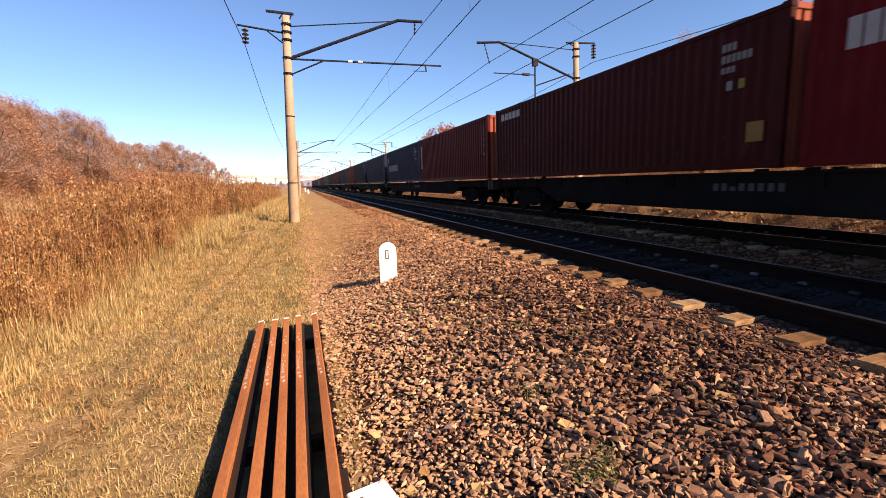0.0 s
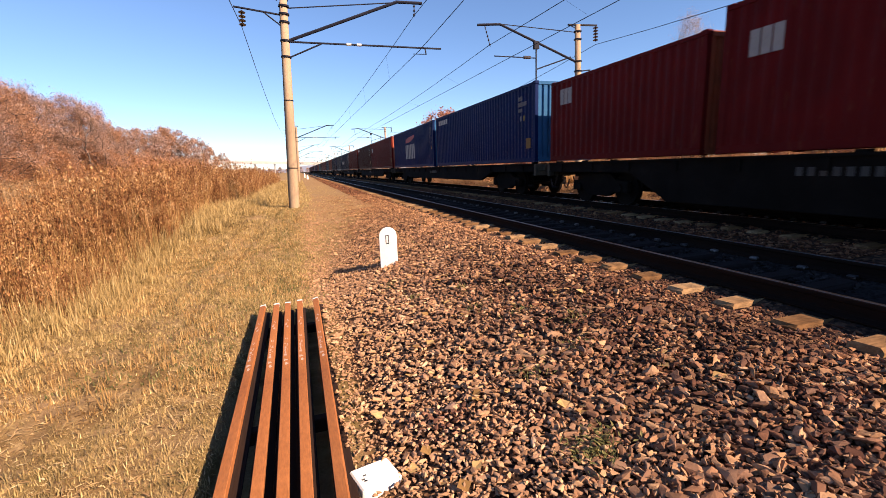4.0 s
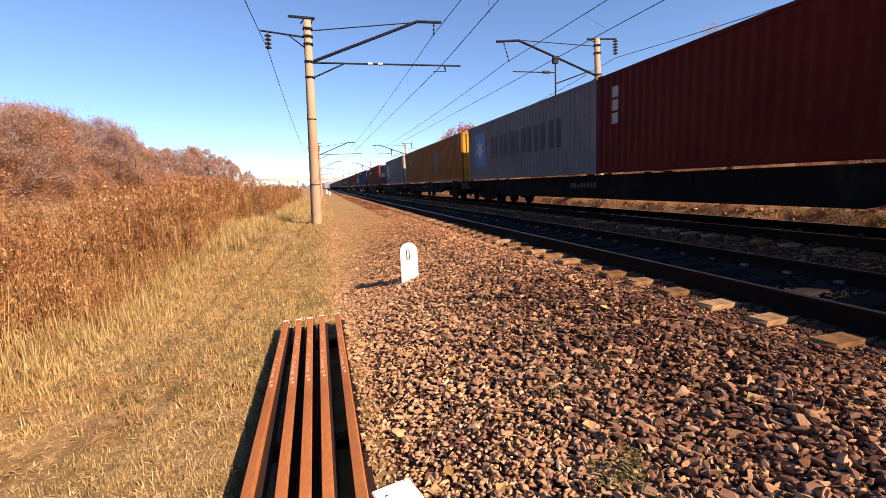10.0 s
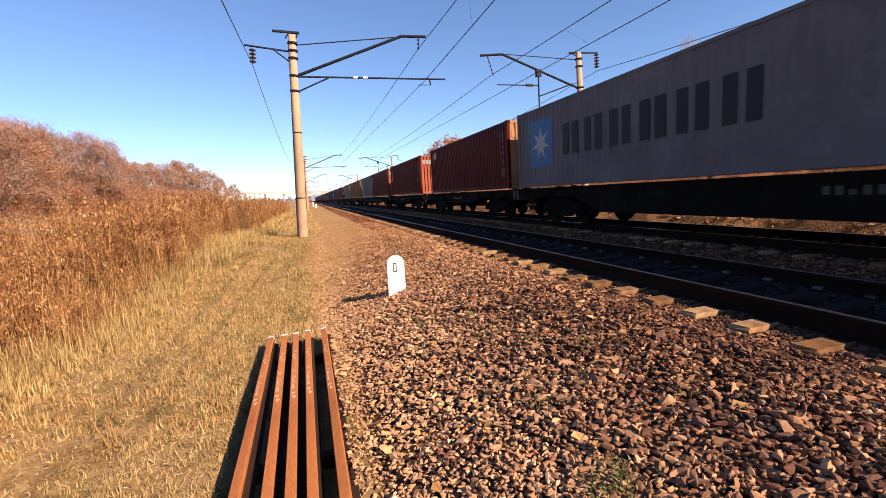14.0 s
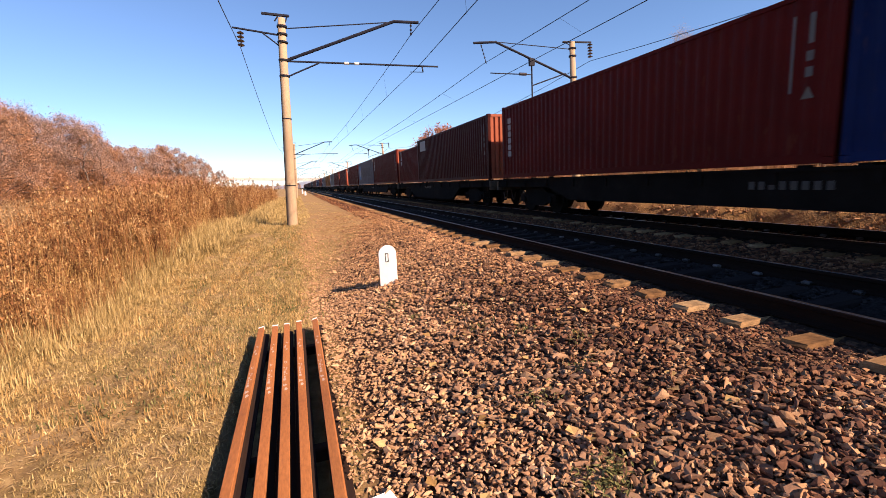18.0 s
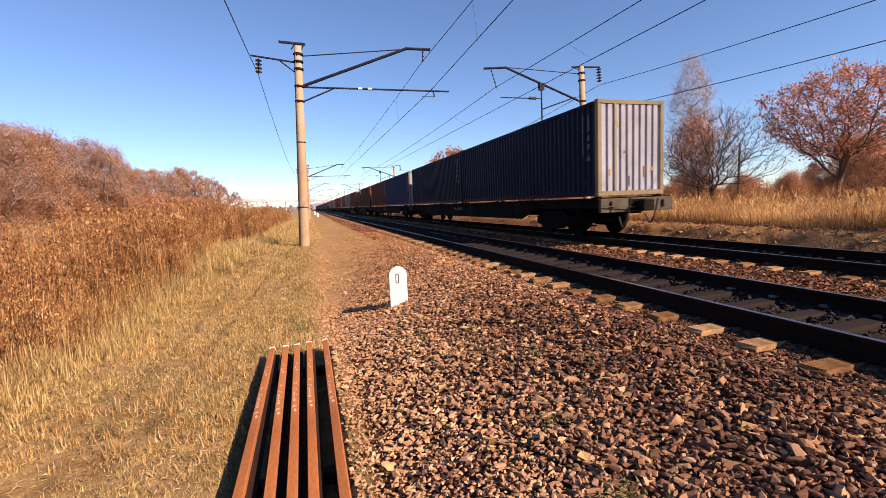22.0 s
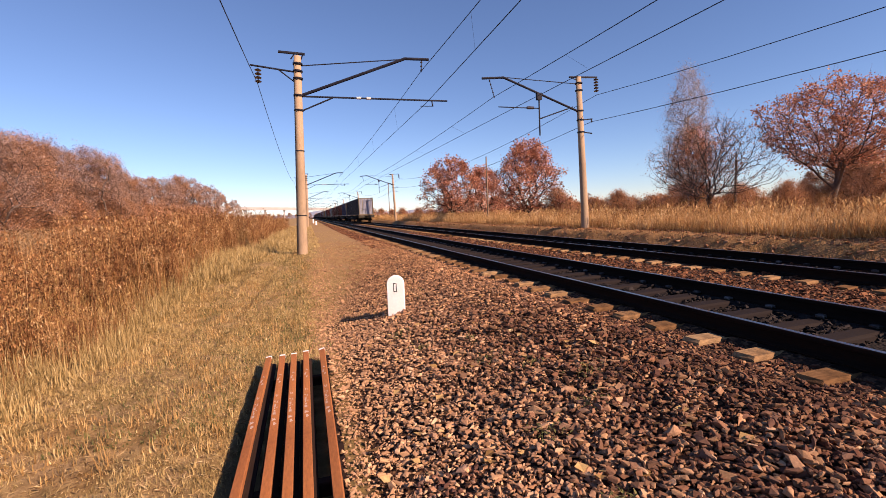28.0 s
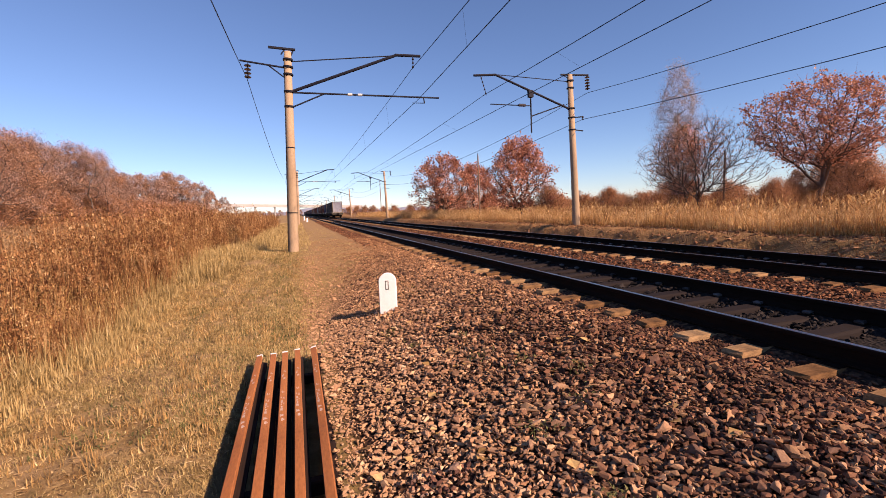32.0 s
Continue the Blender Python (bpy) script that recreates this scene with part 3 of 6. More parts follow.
def insulators(parent, top, count, step, r=0.125, name="insulator", along=(0, 0, -1)):
    top, along = Vector(top), Vector(along).normalized()
    q = along.to_track_quat("Z", "Y").to_matrix().to_4x4()
    for i in range(count):
        bm = bmesh.new()
        c = top + along * (i + 0.5) * step
        for off, r0, r1, h in ((-0.02, r * 0.35, r, 0.05), (0.02, r, r * 0.9, 0.02)):
            bmesh.ops.create_cone(bm, cap_ends=True, segments=12, radius1=r0, radius2=r1, depth=h, matrix=Matrix.Translation(c + along * off) @ q)
        part(name, bm, GLAZE, parent)
    bar("hanger", top, top + along * (count * step), 0.018, parent)


def left_mast(y):
    mast = thing("catenary_mast", pose(-0.27, y, -0.18, 0, 2.2, 0), "tall concrete catenary mast with steel bracket arms beside dry grass", "mast",
                 "catenary masts along the near track")
    part("post", post_mesh(7.78), CONCRETE, mast, "weathered concrete post")
    T = 7.75
    part("top_bar", a_box(-0.70, 0.28, -0.05, 0.05, T + 0.10, T + 0.17), DARK_STEEL, mast)
    bar("top_strut", (-0.25, 0, T - 0.1), (-0.12, 0, T + 0.1), 0.025, mast)
    bar("top_strut", (0.12, 0, T - 0.1), (0.2, 0, T + 0.1), 0.025, mast)
    bar("side_arm", (-1.72, 0, T - 0.46), (-0.1, 0, T - 0.58), 0.035, mast)
    bar("side_brace", (-0.75, 0, T - 0.52), (-0.1, 0, T - 0.98), 0.025, mast)
    insulators(mast, (-1.45, 0, T - 0.55), 4, 0.14)
    def at(x, z):
        return (x, 0, z + 0.0384 * x)
    upper = bmesh.new()
    tube(upper, at(0.1, 6.28), at(4.30, 7.95), 0.06, sides=8)
    tube(upper, at(4.25, 7.945), at(5.32, 7.97), 0.06, sides=8)
    part("bracket_arm", upper, DARK_STEEL, mast, "bent steel bracket arm")
    bar("tie_rod", at(0.1, 7.42), at(4.1, 7.90), 0.022, mast)
    bar("steady_tube", at(0.1, 6.25), at(6.15, 6.27), 0.036, mast)
    bar("steady_brace", at(0.1, 5.68), at(1.3, 6.23), 0.03, mast)
    bar("earth_cable", (-0.205, -0.03, -0.1), (-0.14, -0.03, 7.6), 0.012, mast, BLACK, "thin black cable down the post")
    for z in (1.55, 4.1):
        part("cable_strap", tube(bmesh.new(), (0, 0, z), (0, 0, z + 0.035), 0.196 if z < 3 else 0.178, sides=14), DARK_STEEL, mast)
    for z in (5.70, 6.27, 6.92, 7.20, 7.48):
        part("clamp_band", tube(bmesh.new(), (0, 0, z - 0.03), (0, 0, z + 0.03), 0.19, sides=14), DARK_STEEL, mast)
    for x in (2.35, 2.75):
        part("tube_insulator", tube(bmesh.new(), at(x - 0.09, 6.262), at(x + 0.09, 6.262), 0.055, sides=10), PORCELAIN, mast)
    insulators(mast, at(5.0, 7.92), 3, 0.16, r=0.05)
    bar("drop_clamp", at(5.45, 6.26), at(5.50, 6.02), 0.03, mast)
    bar("registration_arm", at(5.50, 6.03), at(4.95, 6.02), 0.015, mast)
    return mast


def right_mast(y):
    mast = thing("catenary_mast", pose(13.65, y, 0.17, 0, -2.2, 0), "tall concrete catenary mast with sloping bracket on a grassy bank", "mast",
                 "catenary masts along the far track")
    part("post", post_mesh(7.55), CONCRETE, mast, "weathered concrete post")
    T = 7.52
    part("top_bar", a_box(-0.52, 1.08, -0.05, 0.05, T + 0.0, T + 0.06), DARK_STEEL, mast)
    bar("top_strut", (-0.45, 0, T + 0.02), (-0.1, 0, T - 0.12), 0.025, mast)
    insulators(mast, (1.02, 0, T), 5, 0.14)
    upper = bmesh.new()
    tube(upper, (-0.1, 0, 5.88), (-4.12, 0, 7.50), 0.055, sides=8)
    tube(upper, (-4.08, 0, 7.49), (-5.2, 0, 7.44), 0.055, sides=8)
    part("bracket_arm", upper, DARK_STEEL, mast, "bent steel bracket arm")
    bar("tie_rod", (-0.1, 0, 7.22), (-4.1, 0, 7.50), 0.02, mast)
    bar("drop_tube", (-2.27, 0, 6.70), (-2.33, 0, 4.75), 0.04, mast)
    part("drop_joint", a_box(-2.4, -2.15, -0.08, 0.08, 6.45, 6.78), DARK_STEEL, mast)
    bar("brace", (-2.3, 0, 5.55), (-0.4, 0, 6.1), 0.03, mast)
    bar("steady_tube", (-4.45, 0, 6.14), (-2.3, 0, 6.05), 0.025, mast)
    part("tube_insulator", tube(bmesh.new(), (-2.95, 0, 6.09), (-2.6, 0, 6.075), 0.07, sides=10), GLAZE, mast)
    insulators(mast, (-4.85, 0, 7.42), 5, 0.18, r=0.04, along=(0.25, 0, -0.97))
    bar("side_bracket", (0.1, 0, 5.45), (0.7, 0, 5.50), 0.03, mast)
    bar("side_bracket", (0.1, 0, 4.85), (0.65, 0, 4.78), 0.03, mast)
    insulators(mast, (0.66, 0, 5.5), 2, 0.09, r=0.05)
    for z in (4.85, 5.45, 5.9, 6.9, 7.25):
        part("clamp_band", tube(bmesh.new(), (0, 0, z - 0.03), (0, 0, z + 0.03), 0.185, sides=14), DARK_STEEL, mast)
    return mast


SPAN_Y = [18.5 + 49.6 * i for i in range(-2, 8)]


def wire_mesh(points, r):
    pieces = []
    ring = np.array([(math.cos(a), math.sin(a)) for a in (0.5, 2.1, 3.7, 5.2)])
    v, t = [], []
    for i, (x, y, z) in enumerate(points):
        v += [(x + r * a, y, z + r * b) for a, b in ring]
        if i:
            o = (i - 1) * 4
            for j in range(4):
                k = (j + 1) % 4
                t += [(o + j, o + k, o + 4 + k), (o + j, o + 4 + k, o + 4 + j)]
    return raw_mesh("wire", np.array(v), np.array(t))


def hung(xs, z0, sag, ys, steps=14, lift=()):
    """A wire through the posts at ys, standing at xs (taken in turn) beside each, and sagging between. lift: how far it stands above z0 at the first posts."""
    out = []
    for i, (a, b) in enumerate(zip(ys, ys[1:])):
        s0, s1 = xs[i % len(xs)], xs[(i + 1) % len(xs)]
        for k in range(steps):
            u = k / steps
            up = [lift[j] if j < len(lift) else 0.0 for j in (i, i + 1)]
            out.append((s0 + (s1 - s0) * u, a + (b - a) * u, z0 + up[0] + (up[1] - up[0]) * u - 4 * sag * u * (1 - u)))
    return out


def build_overhead():
    first = left_mast(SPAN_Y[2])
    for y in SPAN_Y[3:]:
        copy_thing(first, pose(-0.05, y, -0.2, 0, 2.0, 0))
    first = right_mast(19.4)
    right_y = [19.4 + 51.0 * i for i in range(-2, 7)]
    for y in right_y[3:]:
        copy_thing(first, pose(13.7, y, 0.1, 0, -1.5, 0))
    for label, pts in (
            ("messenger wire over the near track", hung((5.0,), 7.28, 0.28, SPAN_Y)),
            ("contact wire over the near track", hung((5.2, 4.15, 5.2, 4.8), 6.0, 0.02, SPAN_Y, lift=(0.5, 0.5))),
            ("feeder wire on insulators beside the near track", hung((-1.5,), 6.52, 0.9, SPAN_Y)),
            ("messenger wire over the far track", hung((8.66,), 6.54, 0.32, right_y)),
            ("contact wire over the far track", hung((9.6, 10.1, 9.6, 9.1), 6.02, 0.02, right_y)),
            ("high power wire beside the far track", hung((14.4,), 6.88, 1.2, right_y)),
            ("low power wire beside the far track", hung((14.1,), 5.55, 0.95, right_y))):
        tagged(link_mesh("overhead_wire", wire_mesh(pts, 0.0125), WIRE), "thin dark " + label, "wire", "overhead wires")
    for x0, z0, sag, ys, xc, top in ((5.0, 7.28, 0.28, SPAN_Y, 5.1, 6.0), (8.66, 6.54, 0.32, right_y, 9.5, 6.02)):
        for i, (a, b) in enumerate(zip(ys[1:5], ys[2:6])):
            for u in (0.12, 0.3, 0.5, 0.7, 0.88):
                y = a + (b - a) * u
                zt = z0 - 4 * sag * u * (1 - u)
                ob = part("dropper", tube(bmesh.new(), (x0, y, zt), (xc, y, top), 0.0035, sides=4), WIRE)
                tagged(ob, "thin dropper wire between messenger and contact wire", "wire", "dropper wires")


# ---- marker, spare rails and the painted slab ----
def build_marker():
    post = thing("picket_post", pose(1.57, 8.42, -0.665, 0, 0, -20), "white painted concrete marker post with a rounded top standing in ballast", "marker post")
    w, h = 0.168, 0.77
    outline = [(-w, -0.25), (w, -0.25), (w, h - w)] + [(w * math.cos(a), h - w + w * math.sin(a)) for a in np.linspace(0.2, math.pi - 0.2, 11)] + [(-w, h - w)]
    bm = extrude(bmesh.new(), outline, -0.05, 0.05)
    bmesh.ops.bevel(bm, geom=[e for e in bm.edges if abs(e.verts[0].co.y - e.verts[1].co.y) < 1e-4], offset=0.008, segments=1, affect="EDGES")
    part("post_body", bm, WHITE, post)
    num = bmesh.new()
    x, z = -0.005, h - 0.235
    for a in ((x - 0.032, x + 0.032, z + 0.074, z + 0.088), (x - 0.032, x + 0.032, z - 0.088, z - 0.074), (x - 0.032, x - 0.020, z - 0.074, z + 0.074),
              (x + 0.020, x + 0.032, z - 0.074, z + 0.074)):
        box(num, a[0], a[1], -0.054, -0.0505, a[2], a[3])
    part("numeral", num, BLACK, post, "thin black numeral zero")


def build_white_posts():
    for x, y, h in ((1.30, 112.7, 1.05), (1.50, 87.1, 0.75)):
        post = thing("signal_cable_post", pose(x, y, float(height(x, y))), "small white painted concrete post beside the line", "marker post", "small white posts")
        part("post_body", tube(bmesh.new(), (0, 0, -0.2), (0, 0, h - 0.12), 0.19, 0.16, 8), WHITE, post)
        part("post_cap", tube(bmesh.new(), (0, 0, h - 0.12), (0, 0, h), 0.16, 0.05, 8), WHITE, post)


def build_spare_rails():
    far, near, top = 6.78, 0.9, -0.70
    body = extrude(bmesh.new(), [(x, z - 0.155) for x, z in rail_outline(0.0375, 0.075, 0.155)], -5.9, 0)
    bmesh.ops.bevel(body, geom=[e for e in body.edges if abs(e.verts[0].co.y - e.verts[1].co.y) < 1e-4], offset=0.003, segments=1, affect="EDGES")
    first = None
    r = random.Random(5)
    for x, y, lean, slant in ((-0.672, 6.76, -9, 0.55), (-0.482, 6.76, 0, 0.95), (-0.322, 6.77, 0, 0.85), (-0.150, 6.82, 0, 0.45), (0.080, 6.84, -14, 0.1)):
        m = pose(x, y, top, 0, lean, slant)
        if first is None:
            first = thing("spare_rail", m, "spare rusty rail with white painted end and chalk marks", "rail", "spare rails on the rack")
            # darker than the head, so the gaps look deep in shade
            part("rail_body", body, SHADED_RUST, first)
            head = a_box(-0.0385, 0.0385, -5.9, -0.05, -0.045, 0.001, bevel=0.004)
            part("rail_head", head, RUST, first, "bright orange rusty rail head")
            part("painted_end", a_box(-0.0388, 0.0388, -0.05, 0.002, -0.045, 0.0015), WHITE, first, "white paint on the rail end")
            for k, (a, b, n) in enumerate(((-2.35, -1.5, 6), (-1.2, -0.8, 3))):
                for i in range(n):
                    y0, w = a + (b - a) * i / n, (b - a) / n * 0.6
                    q = bmesh.new()
                    for _ in range(3):
                        cx, cy, hx, hy = r.uniform(-0.018, 0.014), y0 + r.uniform(0, w), r.uniform(0.003, 0.012), r.uniform(0.004, 0.03)
                        box(q, cx - hx, cx + hx, cy - hy, cy + hy, 0.0008, 0.0018)
                    part("chalk_mark", q, CHALK, first)
        else:
            copy_thing(first, m)
    for y in (6.1, 3.6, 1.4):
        tagged(part("bearer", a_box(-0.72, 0.06, y - 0.05, y + 0.05, -0.98, top - 0.155, bevel=0.012), SHADED_RUST), "low dark bearer under the spare rails", "bearer",
               "bearers of the rail rack")
    slab = thing("painted_slab", pose(0.33, 2.66, -0.815, 2, 3, 17), "white painted concrete slab lying in gravel beside the rails", "slab")
    part("slab_body", a_box(-0.145, 0.145, -0.115, 0.115, -0.12, 0, bevel=0.01), WHITE, slab)
    q = bmesh.new()
    for x, y in ((-0.11, -0.02), (-0.085, 0.012), (-0.10, -0.04)):
        box(q, x, x + 0.022, y, y + 0.012, 0.0005, 0.002)
    part("scrawl", q, BLACK, slab, "small black scrawl")


# ---- train ----
def ribbed(bm, length, h0, h1, pitch, depth, plane, at, out, cuts=(0.24, 0.5, 0.74)):
    """A sheet with trapezoid ribs: along y at x = at, or along x at y = at. out: +1 or -1, the side it faces."""
    n = max(1, round(length / pitch))
    p = length / n
    pts = []
    for i in range(n):
        s = -length / 2 + i * p
        pts += [(s, 0), (s + p * cuts[0], 0), (s + p * cuts[1], -depth), (s + p * cuts[2], -depth)]
    pts.append((length / 2, 0))
    lo, hi = [], []
    for s, d in pts:
        c = at + out * d
        for z, row in ((h0, lo), (h1, hi)):
            row.append(bm.verts.new((c, s, z) if plane == "x" else (s, c, z)))
    for i in range(len(pts) - 1):
        bm.faces.new((lo[i], lo[i + 1], hi[i + 1], hi[i]))
    bmesh.ops.recalc_face_normals(bm, faces=bm.faces[:])
    if sum(f.normal[0 if plane == "x" else 1] for f in bm.faces) * out < 0:
        bmesh.ops.reverse_faces(bm, faces=bm.faces[:])
    return bm


CASES = {}


def case_parts(length, tall, doors):
    """A shipping container's meshes, built once for each size."""
    key = (length, tall, doors)
    if key in CASES:
        return CASES[key]
    L, W, H = length / 2, 1.219, tall
    out = []

    def keep(name, bm, material, label=""):
        me = bpy.data.meshes.new(name)
        bm.to_mesh(me)
        bm.free()
        me.materials.append(material)
        out.append((name, me, label))
    for s in (-1, 1):
        keep("side_wall", ribbed(bmesh.new(), length - 0.3, 0.16, H - 0.1, 0.278, 0.027, "x", s * (W - 0.012), s), PAINT)
        keep("top_rail", a_box(s * W, s * (W - 0.06), -L + 0.15, L - 0.15, H - 0.11, H - 0.03), PAINT)
        keep("bottom_rail", a_box(s * W, s * (W - 0.06), -L + 0.15, L - 0.15, 0.02, 0.17), PAINT)
    for s in (-1, 1):
        for e in (-1, 1):
            keep("corner_post", a_box(s * W, s * (W - 0.14), e * L, e * (L - 0.16), 0.12, H - 0.12, bevel=0.01), PAINT)
            for z in (0, H - 0.118):
                keep("corner_casting", a_box(s * (W + 0.003), s * (W - 0.16), e * (L + 0.003), e * (L - 0.178), z, z + 0.118, bevel=0.012), PAINT)
    for e in (-1, 1):
        keep("end_header", a_box(-W + 0.15, W - 0.15, e * (L - 0.005), e * (L - 0.12), H - 0.13, H - 0.02), PAINT)
        keep("end_sill", a_box(-W + 0.15, W - 0.15, e * (L - 0.005), e * (L - 0.12), 0.02, 0.16), PAINT)
        if doors and e < 0:
            for s in (-1, 1):
                d = bmesh.new()
                box(d, s * 0.012, s * (W - 0.14), -L + 0.02, -L + 0.08, 0.17, H - 0.13, bevel=0.006)
                for k in range(5):
                    z = 0.32 + k * (H - 0.6) / 5
                    box(d, s * 0.10, s * (W - 0.2), -L + 0.002, -L + 0.03, z, z + (H - 0.6) / 5 - 0.13, bevel=0.008)
                keep("door", d, PAINT)
                for x in (0.28, 0.82):
                    keep("lock_rod", tube(bmesh.new(), (s * x, -L - 0.02, 0.12), (s * x, -L - 0.02, H - 0.1), 0.019, sides=6), PAINT)
        else:
            keep("end_wall", ribbed(bmesh.new(), 2 * W - 0.28, 0.15, H - 0.12, 0.235, 0.075, "y", e * (L - 0.03), e, (0.62, 0.68, 0.94)), PAINT)
    roof = ribbed(bmesh.new(), length - 0.2, -W + 0.05, W - 0.05, 0.21, 0.02, "x", H - 0.02, 1)
    for v in roof.verts:
        v.co = Vector((v.co.z, v.co.y, v.co.x))
    keep("roof", roof, PAINT)
    keep("floor", a_box(-W + 0.06, W - 0.06, -L + 0.1, L - 0.1, 0.06, 0.15), UNDER)
    CASES[key] = out
    return out


MARK_COLOURS = {}


def mark_paint(rgb):
    if rgb not in MARK_COLOURS:
        MARK_COLOURS[rgb] = surface("marking_paint", [(0.3, tuple(c * 0.85 for c in rgb)), (0.7, rgb)], big=3, fine=40, fine_amount=0.2, rough=0.6, bump=0.1)
    return MARK_COLOURS[rgb]


def side_mark(parent, name, y0, y1, z0, z1, rgb, label="", shape=None):
    """A plain patch of paint on the wall that faces the camera; y0 lies nearer to the camera."""
    bm = bmesh.new()
    if shape is None:
        box(bm, -1.2155, -1.2085, y0, y1, z0, z1)
    else:
        extrude(bm, shape, -1.2155, -1.2085, axis="x")
    return part(name, bm, mark_paint(rgb), parent, label)


# Lighter copies of red, yellow, grey and blue carry the sun on end walls.
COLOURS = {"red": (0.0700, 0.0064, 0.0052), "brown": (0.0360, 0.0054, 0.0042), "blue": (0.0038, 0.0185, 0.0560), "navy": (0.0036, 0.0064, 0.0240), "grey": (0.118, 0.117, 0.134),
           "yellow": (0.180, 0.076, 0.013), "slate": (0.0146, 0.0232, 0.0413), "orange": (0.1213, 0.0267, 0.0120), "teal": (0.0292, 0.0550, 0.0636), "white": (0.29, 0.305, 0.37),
           "scarlet": (0.088, 0.0048, 0.0052), "sunlit_blue": (0.03, 0.12, 0.27), "beige": (0.34, 0.185, 0.10), "tan": (0.19, 0.162, 0.105), "sunlit_grey": (0.36, 0.345, 0.30), "royal": (0.0040, 0.0140, 0.072), "sunlit_red": (0.30, 0.088, 0.050), "sunlit_yellow": (0.42, 0.25, 0.03), "tail": (0.0052, 0.0080, 0.0230)}
WORDS = {"red": "red", "brown": "dark red", "blue": "blue", "navy": "navy blue", "grey": "light grey", "yellow": "yellow", "slate": "slate blue",
         "orange": "orange red", "teal": "grey green", "white": "off-white", "tail": "dark blue", "tan": "tan", "sunlit_blue": "sunlit blue", "beige": "pale peach", "scarlet": "bright red", "sunlit_grey": "sunlit grey", "royal": "deep blue", "sunlit_red": "sunlit red", "sunlit_yellow": "sunlit yellow"}
MOVING = []


def container(s0, length, tall, colour, mark="", doors=False, end=None):
    """A container whose near end stands s0 metres ahead of the train's tail."""
    y = s0 + length / 2
    kind = "long" if length > 8 else "short"
    note = {"": "plain", "blocks": "with dark lettering blocks", "light": "with pale marking blocks", "square": "with a dark square emblem",
            "column": "with a column of pale marks", "panel": "with a white panel"}.get(mark, "with a painted emblem")
    c = thing("shipping_container", pose(TRACK_X[1], y, FLOOR_Z), f"{kind} {WORDS[colour]} container {note} on a wagon", "container",
              "containers of the goods train")
    for name, me, label in case_parts(length, tall, doors):
        ob = sharing(name, me, c)
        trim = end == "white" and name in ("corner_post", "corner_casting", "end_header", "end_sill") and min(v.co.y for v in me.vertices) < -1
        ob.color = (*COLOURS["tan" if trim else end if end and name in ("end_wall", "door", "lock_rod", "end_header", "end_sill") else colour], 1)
    MOVING.append((c, y, FLOOR_Z))
    L, H = length / 2, tall
    pale = (0.36, 0.36, 0.345)
    def far(a, b, z0, z1, name, rgb, label, shape=None):
        """A patch between a and b metres from the far end."""
        return side_mark(c, name, L - b, L - a, z0, z1, rgb, label, shape)
    if mark == "blocks":
        far(1.05, 2.60, 0.72, 2.42, "emblem", (0.035, 0.17, 0.38), "light blue square emblem")
        star = []
        for k in range(14):
            a, r = k * math.pi / 7, (0.62 if k % 2 == 0 else 0.25)
            star.append((L - 1.82 + r * math.sin(a), 1.56 + r * math.cos(a)))
        bm = extrude(bmesh.new(), star, -1.2205, -1.2157, axis="x")
        part("star", bm, mark_paint((0.42, 0.44, 0.45)), c, "white seven-pointed star")
        ink = (0.004, 0.005, 0.012)
        for k in range(6):
            for b in (0.0, 0.52):
                far(3.28 + k * 1.19 + b, 3.28 + k * 1.19 + b + 0.34, 1.02, 2.03, "letter_bar", ink, "dark blue lettering bar")
    elif mark == "light":
        for k in range(7):
            for b in (0.0, 0.27):
                far(0.83 + k * 0.57 + b, 0.83 + k * 0.57 + b + 0.15, 1.02, 1.55, "letter_bar", pale, "pale lettering bar")
        far(0.36, 0.8, 2.08, 2.3, "emblem", (0.5, 0.12, 0.08), "small red emblem")
        far(0.36, 0.8, 1.85, 2.08, "emblem", pale, "small white emblem")
    elif mark == "swoosh":
        for k, w in enumerate((0.85, 0.9, 0.95)):
            far(4.45 + k * 0.98, 4.45 + k * 0.98 + w * 0.36, 0.64, 1.72, "letter_bar", pale, "white lettering bar")
            far(4.45 + k * 0.98 + w * 0.56, 4.45 + k * 0.98 + w * 0.92, 0.64, 1.72, "letter_bar", pale, "white lettering bar")
        far(0, 0, 0, 0, "swoosh", (0.42, 0.03, 0.04), "red sweeping emblem",
            [(L - 4.5, 1.88), (L - 4.6, 2.15), (L - 5.6, 2.28), (L - 7.35, 2.36), (L - 7.3, 2.2), (L - 6.2, 1.95), (L - 5.4, 1.88)])
    elif mark == "square":
        a = 2.1 if length < 8 else 5.2
        w = 1.0 if length < 8 else 1.5
        ink = (0.016, 0.008, 0.006)
        for k in range(3):
            far(a + k * w * 0.36, a + k * w * 0.36 + w * 0.26, 1.40, 1.90, "emblem_bar", ink, "dark brown emblem bar")
        far(0, 0, 0, 0, "emblem_arch", ink, "dark brown arched emblem top", [(L - a, 1.87), (L - a, 2.02), (L - a - w * 0.1, 2.11), (L - a - w * 0.9, 2.11), (L - a - w * 0.98, 2.02), (L - a - w * 0.98, 1.87)])
        for k in range(2):
            b = a + 0.05 + k * w * 0.5
            far(b, b + w * 0.40, 0.78, 1.27, "letter_block", ink, "dark brown lettering block")
